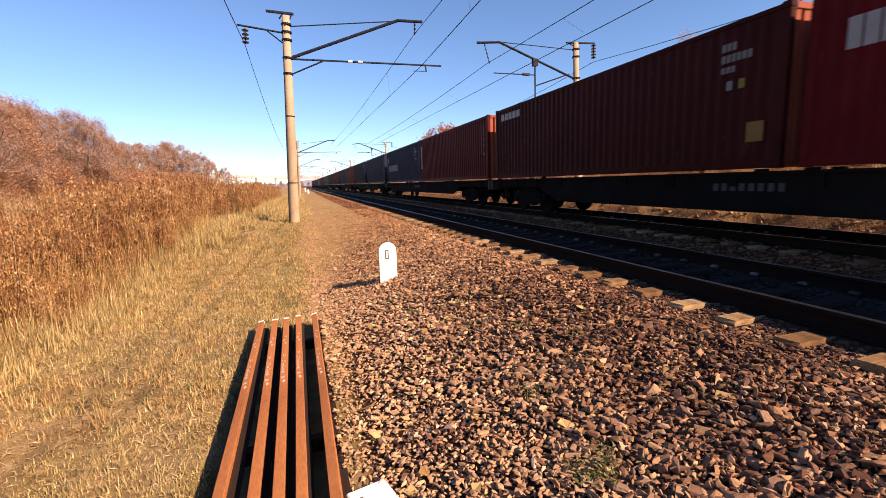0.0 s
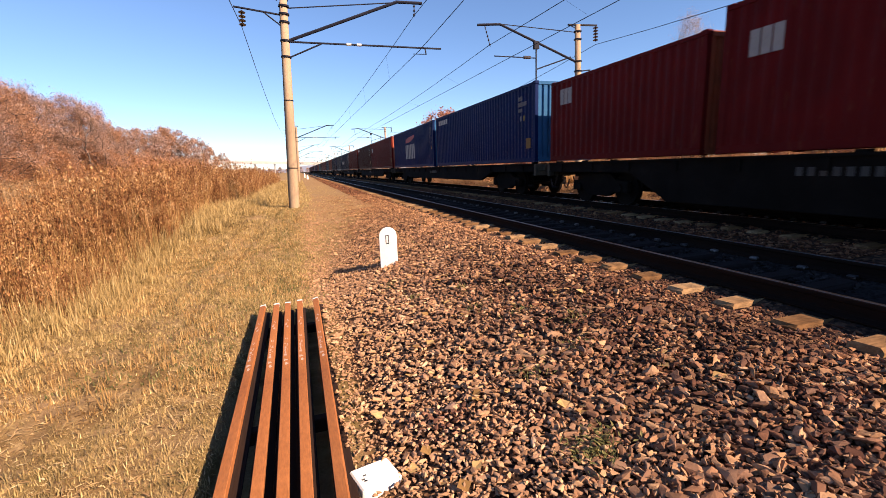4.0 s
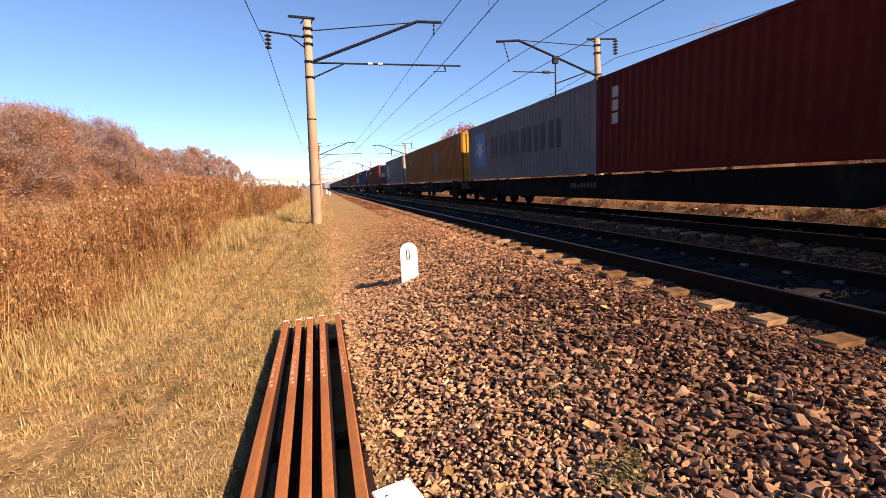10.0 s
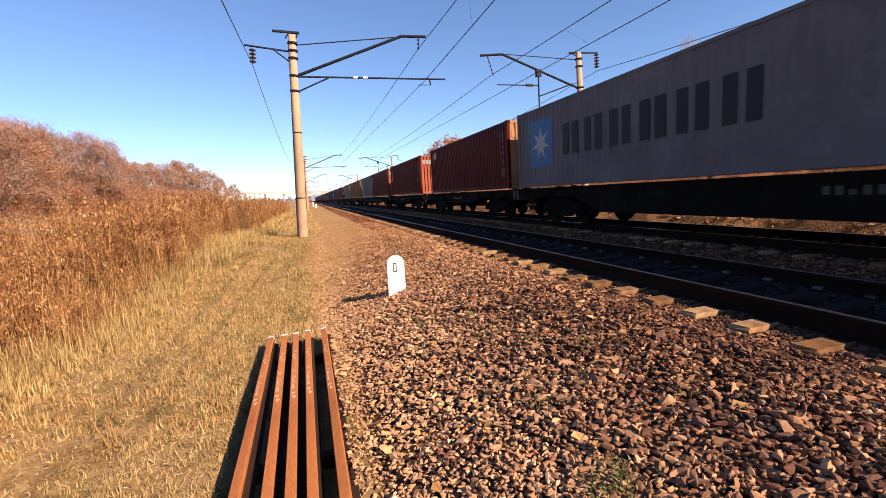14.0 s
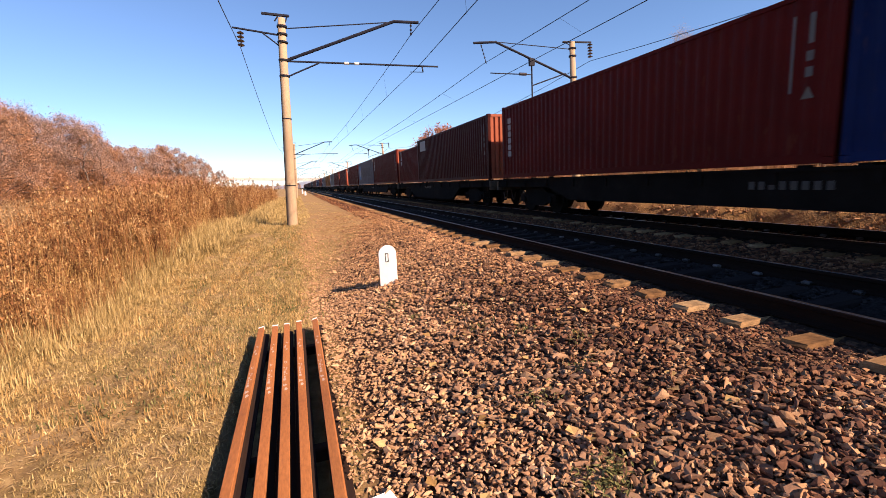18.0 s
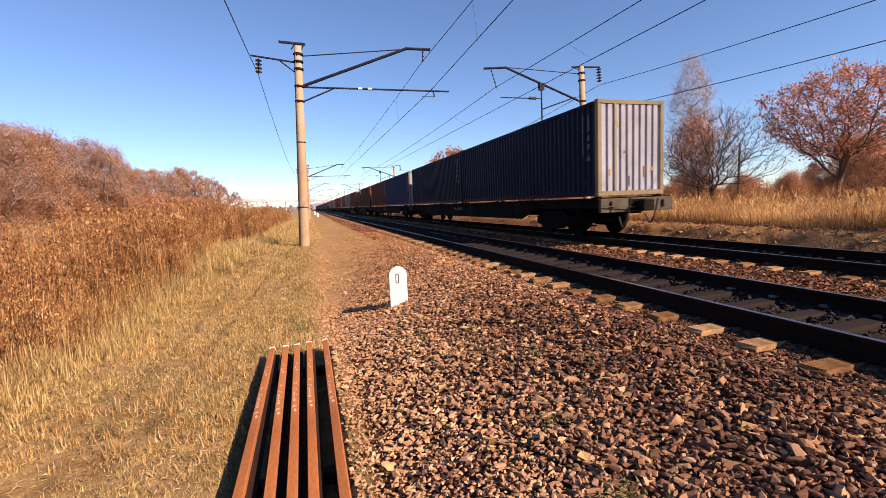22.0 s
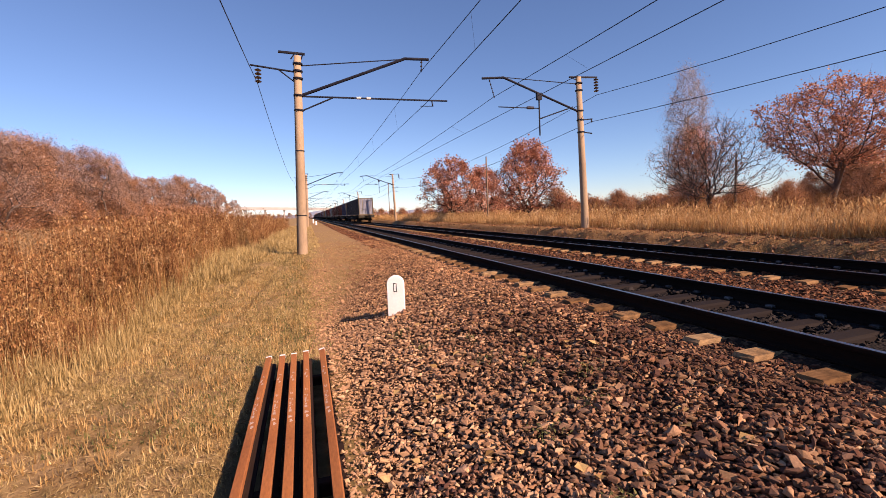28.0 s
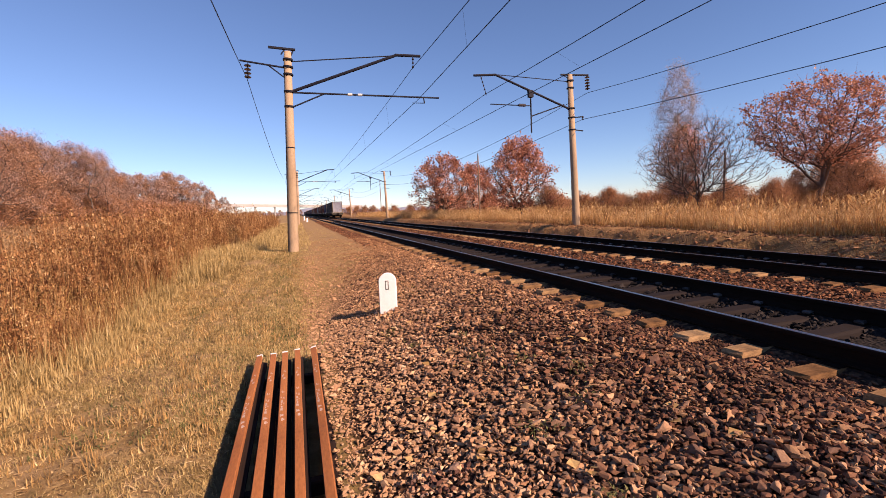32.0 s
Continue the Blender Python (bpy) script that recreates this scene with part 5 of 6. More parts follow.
def build_trees():
    tree("oak_tree", ground_pose(33.2, 20.1), "broad oak tree with red-brown withered leaves on a grassy bank", 11, BARK, OAK_LEAF, tall=9.0, wide=4.9, fork_z=1.7,
         low=3.3, targets=640, trunk_r=0.19, leaves=13500, leaf_size=0.13, straight=0.55, flat=1.15, cloud=0.2)
    tree("bare_tree", ground_pose(27.2, 24.1), "leafless bushy tree with many fine grey branches", 5, BARK, PALE_LEAF, tall=7.0, wide=4.3, fork_z=1.1,
         low=1.5, targets=680, trunk_r=0.15, leaves=3600, leaf_size=0.075, tip=0.007, straight=0.6, flat=0.8)
    tree("birch_tree", ground_pose(30.0, 28.6), "slender pale birch tree with a few withered leaves", 8, BIRCH, ASH_LEAF, tall=12.6, wide=1.9, fork_z=8.0,
         low=1.6, targets=900, trunk_r=0.085, leaves=14000, leaf_size=0.055, straight=0.1, flat=1.0, cloud=0.34, tip=0.008)
    tree("young_oak_tree", ground_pose(29.3, 27.2), "young oak tree with sparse orange-brown leaves beside a birch", 17, BARK, OAK_LEAF, tall=6.9, wide=2.4, fork_z=1.2,
         low=1.8, targets=240, trunk_r=0.10, leaves=8500, leaf_size=0.115, straight=0.3, flat=0.9, cloud=0.3, tip=0.007)
    tree("oak_tree", ground_pose(21.8, 40.6), "round oak tree with orange-brown leaves at a field edge", 23, BARK, OAK_LEAF, tall=8.5, wide=3.5, fork_z=0.9,
         low=0.9, targets=260, trunk_r=0.24, leaves=13000, leaf_size=0.165, straight=0.5)
    tree("oak_tree", ground_pose(18.7, 56.0), "broad oak tree with red-brown leaves beside the line", 31, BARK, OAK_LEAF, tall=8.6, wide=4.9, fork_z=1.2,
         low=1.4, targets=260, trunk_r=0.28, leaves=13000, leaf_size=0.17, straight=0.5)
    tree("oak_tree", ground_pose(23.5, 57.0), "low oak tree with red-brown leaves beside the line", 37, BARK, OAK_LEAF, tall=7.6, wide=3.6, fork_z=1.0,
         low=0.9, targets=220, trunk_r=0.24, leaves=11000, leaf_size=0.17, straight=0.5)
    for x, y, top in ((17.0, 40.0, 6.3), (28.6, 23.3, 4.2), (16.3, 90.0, 7.6)):
        pole = thing("utility_pole", ground_pose(x, y), "thin weathered wooden utility pole in dry grass", "pole", "wooden utility poles")
        part("shaft", tube(bmesh.new(), (0, 0, -0.3), (0, 0, top), 0.085, 0.06, 10), WOOD_POLE, pole)
        part("cap_pin", tube(bmesh.new(), (0, 0, top), (0, 0, top + 0.15), 0.03, 0.03, 6), DARK_STEEL, pole)
    def wood_kind(i, seed, tall, wide, leaves, mat, leaf, targets):
        big = tall > 6
        return tree("woodland_tree" if big else "woodland_shrub", ground_pose(-27 - 3 * i, 37 + 3 * i),
                    "withered brown deciduous tree at the edge of the wood" if big else "withered brown shrub at the edge of the wood", seed, BARK, mat,
                    tall=tall, wide=wide, fork_z=1.6 if big else 0.4, low=1.6 if big else 0.3, targets=targets, trunk_r=0.17, leaves=leaves,
                    leaf_size=leaf, straight=0.35, cloud=0.34 if big else 0.45, tip=0.014)

    kinds = [wood_kind(i, *row, 0.10, 150) for i, row in enumerate(((41, 11.5, 3.4, 24000, DULL_LEAF), (43, 12.0, 3.2, 15000, PALE_LEAF), (47, 10.5, 3.7, 24000, WOOD_LEAF),
                                                                     (53, 12.0, 3.4, 15000, PALE_LEAF), (59, 5.0, 2.6, 20000, DULL_LEAF)))]
    distant = [wood_kind(7 + i, *row, 0.20, 90) for i, row in enumerate(((61, 11.0, 3.6, 8000, WOOD_LEAF), (67, 11.5, 3.4, 6500, PALE_LEAF), (71, 4.8, 2.7, 5000, DULL_LEAF)))]
    r = random.Random(12)
    edge = ((-27.8, 43.6, 9.8), (-25.6, 41.5, 9.4), (-27.4, 45.5, 10.0), (-26.1, 44.2, 9.7), (-27.4, 48.0, 10.2), (-26.9, 48.9, 10.5), (-23.0, 43.0, 9.4),
            (-24.9, 48.2, 10.2), (-25.8, 51.6, 10.6), (-27.3, 56.3, 11.5), (-27.0, 57.3, 11.5), (-26.8, 59.8, 11.6), (-27.3, 62.6, 11.7), (-25.6, 64.4, 11.4),
            (-23.6, 62.5, 10.6), (-25.9, 72.2, 11.6), (-24.8, 70.9, 9.9), (-30.2, 93.2, 10.6), (-28.6, 92.6, 10.3), (-31.8, 109.0, 11.7), (-29.6, 110.8, 11.7),
            (-33.9, 139.7, 15.1), (-34.3, 152.7, 15.8), (-30.1, 149.1, 13.5), (-31.1, 167.5, 14.2), (-31.2, 186.1, 11.9), (-35.2, 242.7, 12.3))
    talls = (11.5, 12.0, 10.5, 12.0)
    for i, (x, y, h) in enumerate(edge):
        k = (1, 2, 3, 0, 1, 3)[i % 6]
        if y < 80:
            ob, s = copy_thing(kinds[k], ground_pose(x, y, 77 * i)), 0.97 * h / talls[k]
        else:
            ob, s = copy_thing(distant[k % 2], ground_pose(x, y, 77 * i)), 0.97 * h / 11.2
        ob.scale = (s * 1.1, s * 1.1, s)
    for i in range(34):
        y = 36 + 3.0 * i + r.uniform(-2, 2)
        ob = copy_thing(kinds[4] if y < 80 else distant[2], ground_pose(-21.5 - r.uniform(0, 3) - 0.03 * y, y, r.uniform(0, 360)))
        s = r.uniform(0.75, 1.0)
        ob.scale = (s, s, s)
    for i in range(36):
        y = 34 + 6.5 * i + r.uniform(-3, 3)
        ob = copy_thing(distant[r.choice((0, 0, 1))], ground_pose(-34 - r.uniform(0, 6) - 0.03 * y, y, r.uniform(0, 360)))
        s = r.uniform(0.75, 0.9)
        ob.scale = (s, s, s)
    for i in range(46):
        y = 14 + i * 8 + r.uniform(-3, 3)
        x = 31 + r.uniform(0, 26) + 0.35 * y
        ob = copy_thing(distant[r.choice((2, 2, 2, 0, 1))], ground_pose(x, y, r.uniform(0, 360), 0))
        s = r.uniform(0.32, 0.52)
        ob.scale = (s, s, s)
    for i in range(26):
        a, d = radians(32 + 1.25 * i + r.uniform(-0.6, 0.6)), r.uniform(46, 74)
        ob = copy_thing(distant[2], ground_pose(d * math.sin(a), d * math.cos(a), r.uniform(0, 360)))
        s = r.uniform(0.34, 0.52) * d / 60
        ob.scale = (s * 1.3, s * 1.3, s)
    for i in range(26):
        ob = copy_thing(distant[r.choice((0, 0, 1))], ground_pose(-78 + 5.4 * i + r.uniform(-2, 2), r.uniform(505, 530), r.uniform(0, 360)))
        s = r.uniform(0.5, 0.68)
        ob.scale = (s * 1.5, s * 1.5, s)
    for x, y, s in ((24.5, 39.5, 0.6), (26, 41, 0.5), (50, 33, 0.55), (54, 30, 1.2), (58, 34, 1.3), (47, 25, 0.8), (30.5, 29.0, 0.42), (33, 30, 0.5), (36, 29, 0.5), (39, 27, 0.5), (35, 35, 0.55), (30, 37, 0.5), (27, 60, 0.7), (20, 62, 0.7),
                    (19.5, 70, 0.4), (20.5, 82, 0.45), (20, 95, 0.5), (21, 112, 0.5), (22, 135, 0.6), (23, 160, 0.7), (24, 190, 0.8), (25, 230, 0.9)):
        ob = copy_thing(kinds[4] if y < 60 else distant[2], ground_pose(x, y, x * 50))
        ob.scale = (s, s, s)


# ---- small growth ----
BLADE = (np.array([(-0.5, 0, 0), (0.5, 0, 0), (0.28, 0.18, 0.6), (-0.28, 0.18, 0.6), (0, 0.5, 1.0)]), np.array([(0, 1, 2), (0, 2, 3), (3, 2, 4)]))


def blades(x, y, tall, wide, lean=0.5, dz=0.0, rise=1.0):
    n = len(x)
    size = np.stack((wide * np.ones(n) * rng.uniform(0.7, 1.4, n), tall, tall * rise), -1)
    return spread(BLADE[0], BLADE[1], on_ground(x, y, dz), rng.uniform(0, math.tau, n), size, rng.uniform(-lean, lean, n))


def weed_form(seed, tall, stems, leaves, leaf):
    """A clump of withered stalks with leaves."""
    g = np.random.default_rng(seed)
    pieces = []
    for i in range(stems):
        a = g.uniform(0, math.tau)
        r0 = g.uniform(0, 0.22)
        foot = np.array((r0 * math.cos(a), r0 * math.sin(a), 0))
        h = tall * g.uniform(0.65, 1.0)
        top = foot + np.array((g.normal(0, 0.16), g.normal(0, 0.16), h))
        mid = (foot + top) / 2 + np.array((g.normal(0, 0.04), g.normal(0, 0.04), 0))
        pieces.append(limb_array(foot, mid, 0.009, 0.007, 3))
        pieces.append(limb_array(mid, top, 0.007, 0.003, 3))
        n = leaves // stems
        u = g.uniform(0.25, 1.02, 4)[g.integers(0, 4, n)] + g.normal(0, 0.02, n)
        p = foot + (top - foot) * u[:, None] + g.normal(0, 0.085, (n, 3)) * (0.6 + 0.6 * u[:, None])
        s = leaf * np.clip(g.lognormal(0, 0.4, n), 0.4, 1.7)
        v, t = spread(LEAF[0], LEAF[1], p, g.uniform(0, math.tau, n), np.stack((s * 0.5, s, s), -1), g.uniform(-1.5, 1.2, n))
        pieces.append((v, t))
    return together(pieces)


def patches(n, x0, x1, y0, y1, near=1.0):
    """Places over a stretch, denser near the camera's end."""
    u = rng.uniform(0, 1, n) ** near
    return rng.uniform(x0, x1, n), y0 + (y1 - y0) * u


def weed_edge(y):
    """Where the weeds begin beside the grass path."""
    return -3.85 + 0.35 * smooth(9, 14, y) + 1.1 * smooth(14, 24, y) + 0.18 * np.sin(y * 0.9) + 0.10 * np.sin(y * 2.3)


def tufts(n, x0, x1, y0, y1, near, per, reach, low, high, wide, lean=1.3):
    """Small clumps of blades that spread from a common root."""
    cx, cy = patches(n, x0, x1, y0, y1, near)
    big = np.clip(rng.lognormal(0, 0.45, n), 0.4, 2.4)
    x = np.repeat(cx, per) + rng.normal(0, reach, n * per)
    y = np.repeat(cy, per) + rng.normal(0, reach, n * per)
    return x, y, rng.uniform(low, high, n * per) * np.repeat(big, per)


def build_growth():
    x, y, tall = tufts(26000, -5.0, 0.5, 1.6, 26, 1.6, 11, 0.045, 0.03, 0.10, 0.01)
    keep = 0.7 * wave(x, y, 0.9) + 0.6 * wave(y, x, 2.6) + rng.normal(0, 0.3, len(x)) > -0.22 + 0.55 * smooth(-1.3, -2.6, x) * smooth(8, 3.5, y)
    keep &= ~((x > -0.80) & (x < 0.7) & (y < 6.9)) & (x < 0.15 + 0.2 * np.sin(y * 1.3) + rng.normal(0, 0.16, len(x))) & ~((y > 12) & (x > -0.6) & (rng.uniform(0, 1, len(x)) < 0.7))
    v, t = blades(x[keep], y[keep], tall[keep] * (1 + y[keep] / 25), 0.0058 * (1 + y[keep] / 7), 1.6, 0.003, 0.28)
    tagged(link_mesh("short_dry_grass", raw_mesh("short_dry_grass", v, t), TURF), "short dry yellow grass on trodden earth", "grass", kind="stuff")
    x, y, tall = tufts(4500, -4.5, 0.1, -4, 1.7, 1.0, 7, 0.05, 0.02, 0.07, 0.01)
    keep = ~((x > -0.80) & (y > 0.75))
    v, t = blades(x[keep], y[keep], tall[keep], 0.009, 1.2, 0.004, 0.5)
    tagged(link_mesh("trodden_grass", raw_mesh("trodden_grass", v, t), TURF), "short dry grass around the standpoint", "grass", kind="stuff")
    n = 16000
    x, y = patches(n, -4.6, 0.2, 1.8, 20, 1.5)
    keep = ~((x > -0.80) & (x < 0.7) & (y < 6.9))
    x, y = x[keep], y[keep]
    n = len(x)
    v, t = spread(LEAF[0], LEAF[1], on_ground(x, y, 0.012), rng.uniform(0, math.tau, n), np.stack((rng.uniform(0.005, 0.018, n), rng.uniform(0.03, 0.12, n), np.full(n, 0.05)), -1),
                  rng.uniform(-0.35, 0.35, n))
    tagged(link_mesh("grass_litter", raw_mesh("grass_litter", v, t), LITTER), "dead leaves and chopped straw lying on the grass", "litter", kind="stuff")
    x, y, tall = tufts(1500, -3.7, 0.0, 4.5, 22, 1.2, 16, 0.06, 0.05, 0.15, 0.01)
    keep = ~((x > -0.95) & (y < 6.95)) & (wave(x, y, 0.7) > -0.2)
    v, t = blades(x[keep], y[keep], tall[keep], 0.010, 1.25, 0.0, 0.7)
    tagged(link_mesh("grass_tufts", raw_mesh("grass_tufts", v, t), STRAW), "taller pale tufts of dry grass on the mown path", "grass", kind="stuff")
    n = 16000
    x, y = rng.uniform(-4.5, 0.5, n), 22 + 60 * rng.uniform(0, 1, n) ** 1.5
    v, t = blades(x, y, rng.uniform(0.06, 0.16, n), 0.03, 1.4)
    tagged(link_mesh("distant_dry_grass", raw_mesh("distant_dry_grass", v, t), TURF), "dry grass along the track into the distance", "grass", kind="stuff")
    n = 20000
    x, y = patches(n, -0.4, 2.4, 9, 46, 1.4)
    keep = wave(x, y, 0.8) + rng.normal(0, 0.4, n) > 0.1
    v, t = blades(x[keep], y[keep], rng.uniform(0.02, 0.07, keep.sum()), 0.022, 1.3, 0.004, 0.6)
    tagged(link_mesh("sparse_grass", raw_mesh("sparse_grass", v, t), TURF), "sparse dry grass on bare earth by the mast", "grass", kind="stuff")
    n = 42000
    x, y = patches(n, -2.6, 0.4, 5.0, 22, 1.3)
    keep = ~((x > -0.95) & (y < 6.95)) & (0.5 * wave(x, y, 0.7) + rng.normal(0, 0.6, n) > 0.25 - 0.4 * (x > -0.9) + 0.35 * (x < -1.5)) & (x < -0.1 + 0.15 * np.sin(y * 1.7) + rng.normal(0, 0.2, n))
    v, t = blades(x[keep], y[keep], rng.uniform(0.025, 0.07, keep.sum()), 0.016, 1.5)
    tagged(link_mesh("green_grass", raw_mesh("green_grass", v, t), GREEN), "thin patches of olive green grass", "grass", kind="stuff")
    n = 17000
    y = 3 + 60 * rng.uniform(0, 1, n) ** 1.6
    y = np.round(y / 0.17) * 0.17 + rng.normal(0, 0.06, n)
    x = weed_edge(y) + 0.55 - np.abs(rng.normal(0, 0.8, n))
    x = np.round(x / 0.21) * 0.21 + 0.25 * np.sin(y * 7.1) + rng.normal(0, 0.05, n)
    v, t = blades(x, y, rng.uniform(0.10, 0.52, n) * (0.5 + 0.8 * np.clip(weed_edge(y) + 0.55 - x, 0, 1)), 0.014, 1.5)
    tagged(link_mesh("tall_dry_grass", raw_mesh("tall_dry_grass", v, t), TURF), "tall dry straw-coloured grass along the weeds", "grass", kind="stuff")
    n = 15000
    y = 4 + 26 * rng.uniform(0, 1, n) ** 1.2
    y = np.round(y / 0.31) * 0.31 + rng.normal(0, 0.07, n)
    x = weed_edge(y) + 0.30 - np.abs(rng.normal(0, 0.5, n))
    x = np.round(x / 0.27) * 0.27 + 0.25 * np.sin(y * 5.3) + rng.normal(0, 0.05, n)
    v, t = blades(x, y, rng.uniform(0.15, 0.62, n) * (0.55 + 0.45 * np.clip(weed_edge(y) + 0.4 - x, 0, 1)), 0.015, 1.4)
    tagged(link_mesh("pale_fringe_grass", raw_mesh("pale_fringe_grass", v, t), TURF), "pale bowed tufts of dry grass at the foot of the weeds", "grass", kind="stuff")
    n = 12000
    y = 14.6 + 33 * rng.uniform(0, 1, n) ** 1.4
    x = weed_edge(y) - 0.1 + rng.uniform(0, 1.25, n) * smooth(13, 15, y)
    x = np.round(x / 0.33) * 0.33 + 0.25 * np.sin(y * 4.1) + rng.normal(0, 0.07, n)
    keep = ~((x > -0.9) & (y < 17))
    x, y = x[keep], y[keep]
    v, t = blades(x, y, rng.uniform(0.12, 0.5, len(x)), 0.02, 1.3)
    tagged(link_mesh("verge_grass", raw_mesh("verge_grass", v, t), TURF), "pale dry grass between the weeds and the masts", "grass", kind="stuff")
    forms = [weed_form(s, h * 0.95, 6, 156, 0.066) for s, h in ((1, 1.85), (2, 1.6), (3, 1.4), (4, 1.95))]
    pieces = []
    n = 2300
    u = rng.uniform(0, 1, n) ** 1.5
    y = 3.0 + 62 * u
    x = weed_edge(y) - 0.2 - np.abs(rng.normal(0, 1, n)) * (2.2 + 3.5 * u)
    which = rng.integers(0, 4, n)
    for k, (fv, ft) in enumerate(forms):
        sel = which == k
        m = sel.sum()
        edge = 0.40 + 0.60 * np.clip((weed_edge(y[sel]) - x[sel]) / (1.9 - 1.3 * smooth(9, 16, y[sel])), 0, 1)
        pieces.append(spread(fv, ft, on_ground(x[sel], y[sel]), rng.uniform(0, math.tau, m), edge * rng.uniform(0.62, 1.2, m)))
    v, t = together(pieces)
    tagged(link_mesh("withered_weeds", raw_mesh("withered_weeds", v, t), WEED), "dense stand of tall withered brown weeds", "weeds", kind="stuff")
    n = 300
    y = 4.0 + 24 * rng.uniform(0, 1, n) ** 1.3
    x = weed_edge(y) - 0.3 - np.abs(rng.normal(0, 1.5, n))
    fv, ft = weed_form(21, 1.35, 6, 110, 0.048)
    edge = 0.5 + 0.5 * np.clip((weed_edge(y) - x) / 1.6, 0, 1)
    v, t = spread(fv, ft, on_ground(x, y), rng.uniform(0, math.tau, n), edge * rng.uniform(0.8, 1.15, n))
    tagged(link_mesh("pale_weeds", raw_mesh("pale_weeds", v, t), STRAW), "pale dry weeds scattered among the brown ones", "weeds", kind="stuff")
    n = 7500
    u = rng.uniform(0, 1, n) ** 1.5
    y = 3.0 + 60 * u
    x = weed_edge(y) + 0.05 - np.abs(rng.normal(0, 1, n)) * (1.6 + 3.0 * u)
    tall = rng.uniform(0.5, 1.5, n) * (0.35 + 0.65 * np.clip((weed_edge(y) - x) / 1.2, 0, 1))
    v, t = blades(x, y, tall, 0.011, 0.6)
    tagged(link_mesh("upright_dry_stalks", raw_mesh("upright_dry_stalks", v, t), STALK), "upright dry orange-brown stalks among the weeds", "weeds", kind="stuff")
    pieces = []
    n = 2400
    y = 5 + 190 * rng.uniform(0, 1, n) ** 1.6
    x = -7 - rng.uniform(0, 16, n)
    x, y = x[(y > 20) | (x < -8.5)], y[(y > 20) | (x < -8.5)]
    n = len(x)
    fv, ft = weed_form(9, 1.75, 4, 72, 0.085)
    v, t = spread(fv, ft, on_ground(x, y), rng.uniform(0, math.tau, n), rng.uniform(0.75, 1.05, n))
    tagged(link_mesh("field_weeds", raw_mesh("field_weeds", v, t), FIELD), "wide field of withered brown weeds before the wood", "weeds", kind="stuff")
    n = 52000
    front = rng.uniform(0, 1, n) < 0.5
    y = 3 + 110 * rng.uniform(0, 1, n) ** 1.5
    x = 13.65 + 0.4 * smooth(9, 17, y) + 0.15 * np.sin(y * 0.55) + 0.12 * np.sin(y * 1.7 + 1) + np.where(front, np.abs(rng.normal(0, 0.7, n)), np.abs(rng.normal(0, 1, n)) * 7.5)
    clump = 0.75 + 0.35 * wave(x, y, 0.8)
    v, t = blades(x, y, rng.uniform(0.4, 1.1, n) * clump, 0.018, 0.6)
    plume = rng.uniform(0, 1, n) < 0.17
    px, py = x[plume] + 0.1, y[plume]
    m = len(px)
    tall = rng.uniform(0.75, 1.3, m) * clump[plume]
    pv, pt = spread(LEAF[0], LEAF[1], on_ground(px, py) + np.stack((np.zeros(m), np.zeros(m), tall * 0.85), -1), rng.uniform(0, math.tau, m),
                    np.stack((np.full(m, 0.045), np.full(m, 0.22), np.full(m, 0.22)), -1), rng.uniform(0.3, 1.5, m))
    v, t = together(((v, t), (pv, pt)))
    tagged(link_mesh("bank_grass", raw_mesh("bank_grass", v, t), BANK_STRAW), "tall dry golden grass on the bank", "grass", kind="stuff")
    n = 15000
    x = rng.uniform(11.7, 14.2, n)
    y = 3 + 60 * rng.uniform(0, 1, n) ** 1.5
    keep = wave(x, y, 1.3) + rng.normal(0, 0.4, n) > -0.25
    x, y = x[keep], y[keep]
    n = len(x)
    v, t = blades(x, y, rng.uniform(0.03, 0.16, n), 0.016, 1.5)
    tagged(link_mesh("bank_litter", raw_mesh("bank_litter", v, t), WEED), "dead leaves and brown grass on the earthy bank", "litter", kind="stuff")
    pieces = []
    n = 900
    x = 21 + np.abs(rng.normal(0, 1, n)) * 14
    y = 5 + 150 * rng.uniform(0, 1, n) ** 1.4
    for k in (0, 1, 2):
        sel = np.arange(n) % 3 == k
        pieces.append(spread(*forms[k], on_ground(x[sel], y[sel]), rng.uniform(0, math.tau, sel.sum()), rng.uniform(0.7, 1.0, sel.sum())))
    v, t = together(pieces)
    tagged(link_mesh("bank_weeds", raw_mesh("bank_weeds", v, t), WEED), "withered brown weeds behind the golden grass", "weeds", kind="stuff")
    pieces = []
    for x, y in ((2.25, 4.25), (1.95, 4.75), (2.05, 5.6), (1.45, 6.0), (2.5, 3.6), (1.75, 3.05), (2.3, 3.2), (1.3, 6.8), (1.65, 2.0), (1.75, 2.12), (1.58, 2.08)):
        m = 40 if y < 2.5 else 26
        wx, wy = x + rng.normal(0, 0.08, m), y + rng.normal(0, 0.08, m)
        pieces.append(blades(wx, wy, rng.uniform(0.03, 0.08, m), 0.008, 1.3, 0.03))
        pieces.append(spread(LEAF[0], LEAF[1], on_ground(wx, wy, 0.06), rng.uniform(0, math.tau, m), np.stack((np.full(m, 0.018), rng.uniform(0.03, 0.06, m), np.full(m, 0.04)), -1),
                             rng.uniform(-0.4, 0.9, m)))
    v, t = together(pieces)
    tagged(link_mesh("weed_tufts", raw_mesh("weed_tufts", v, t), GREEN), "small grey-green weeds growing in the ballast", "weeds", kind="stuff")
    m = 90
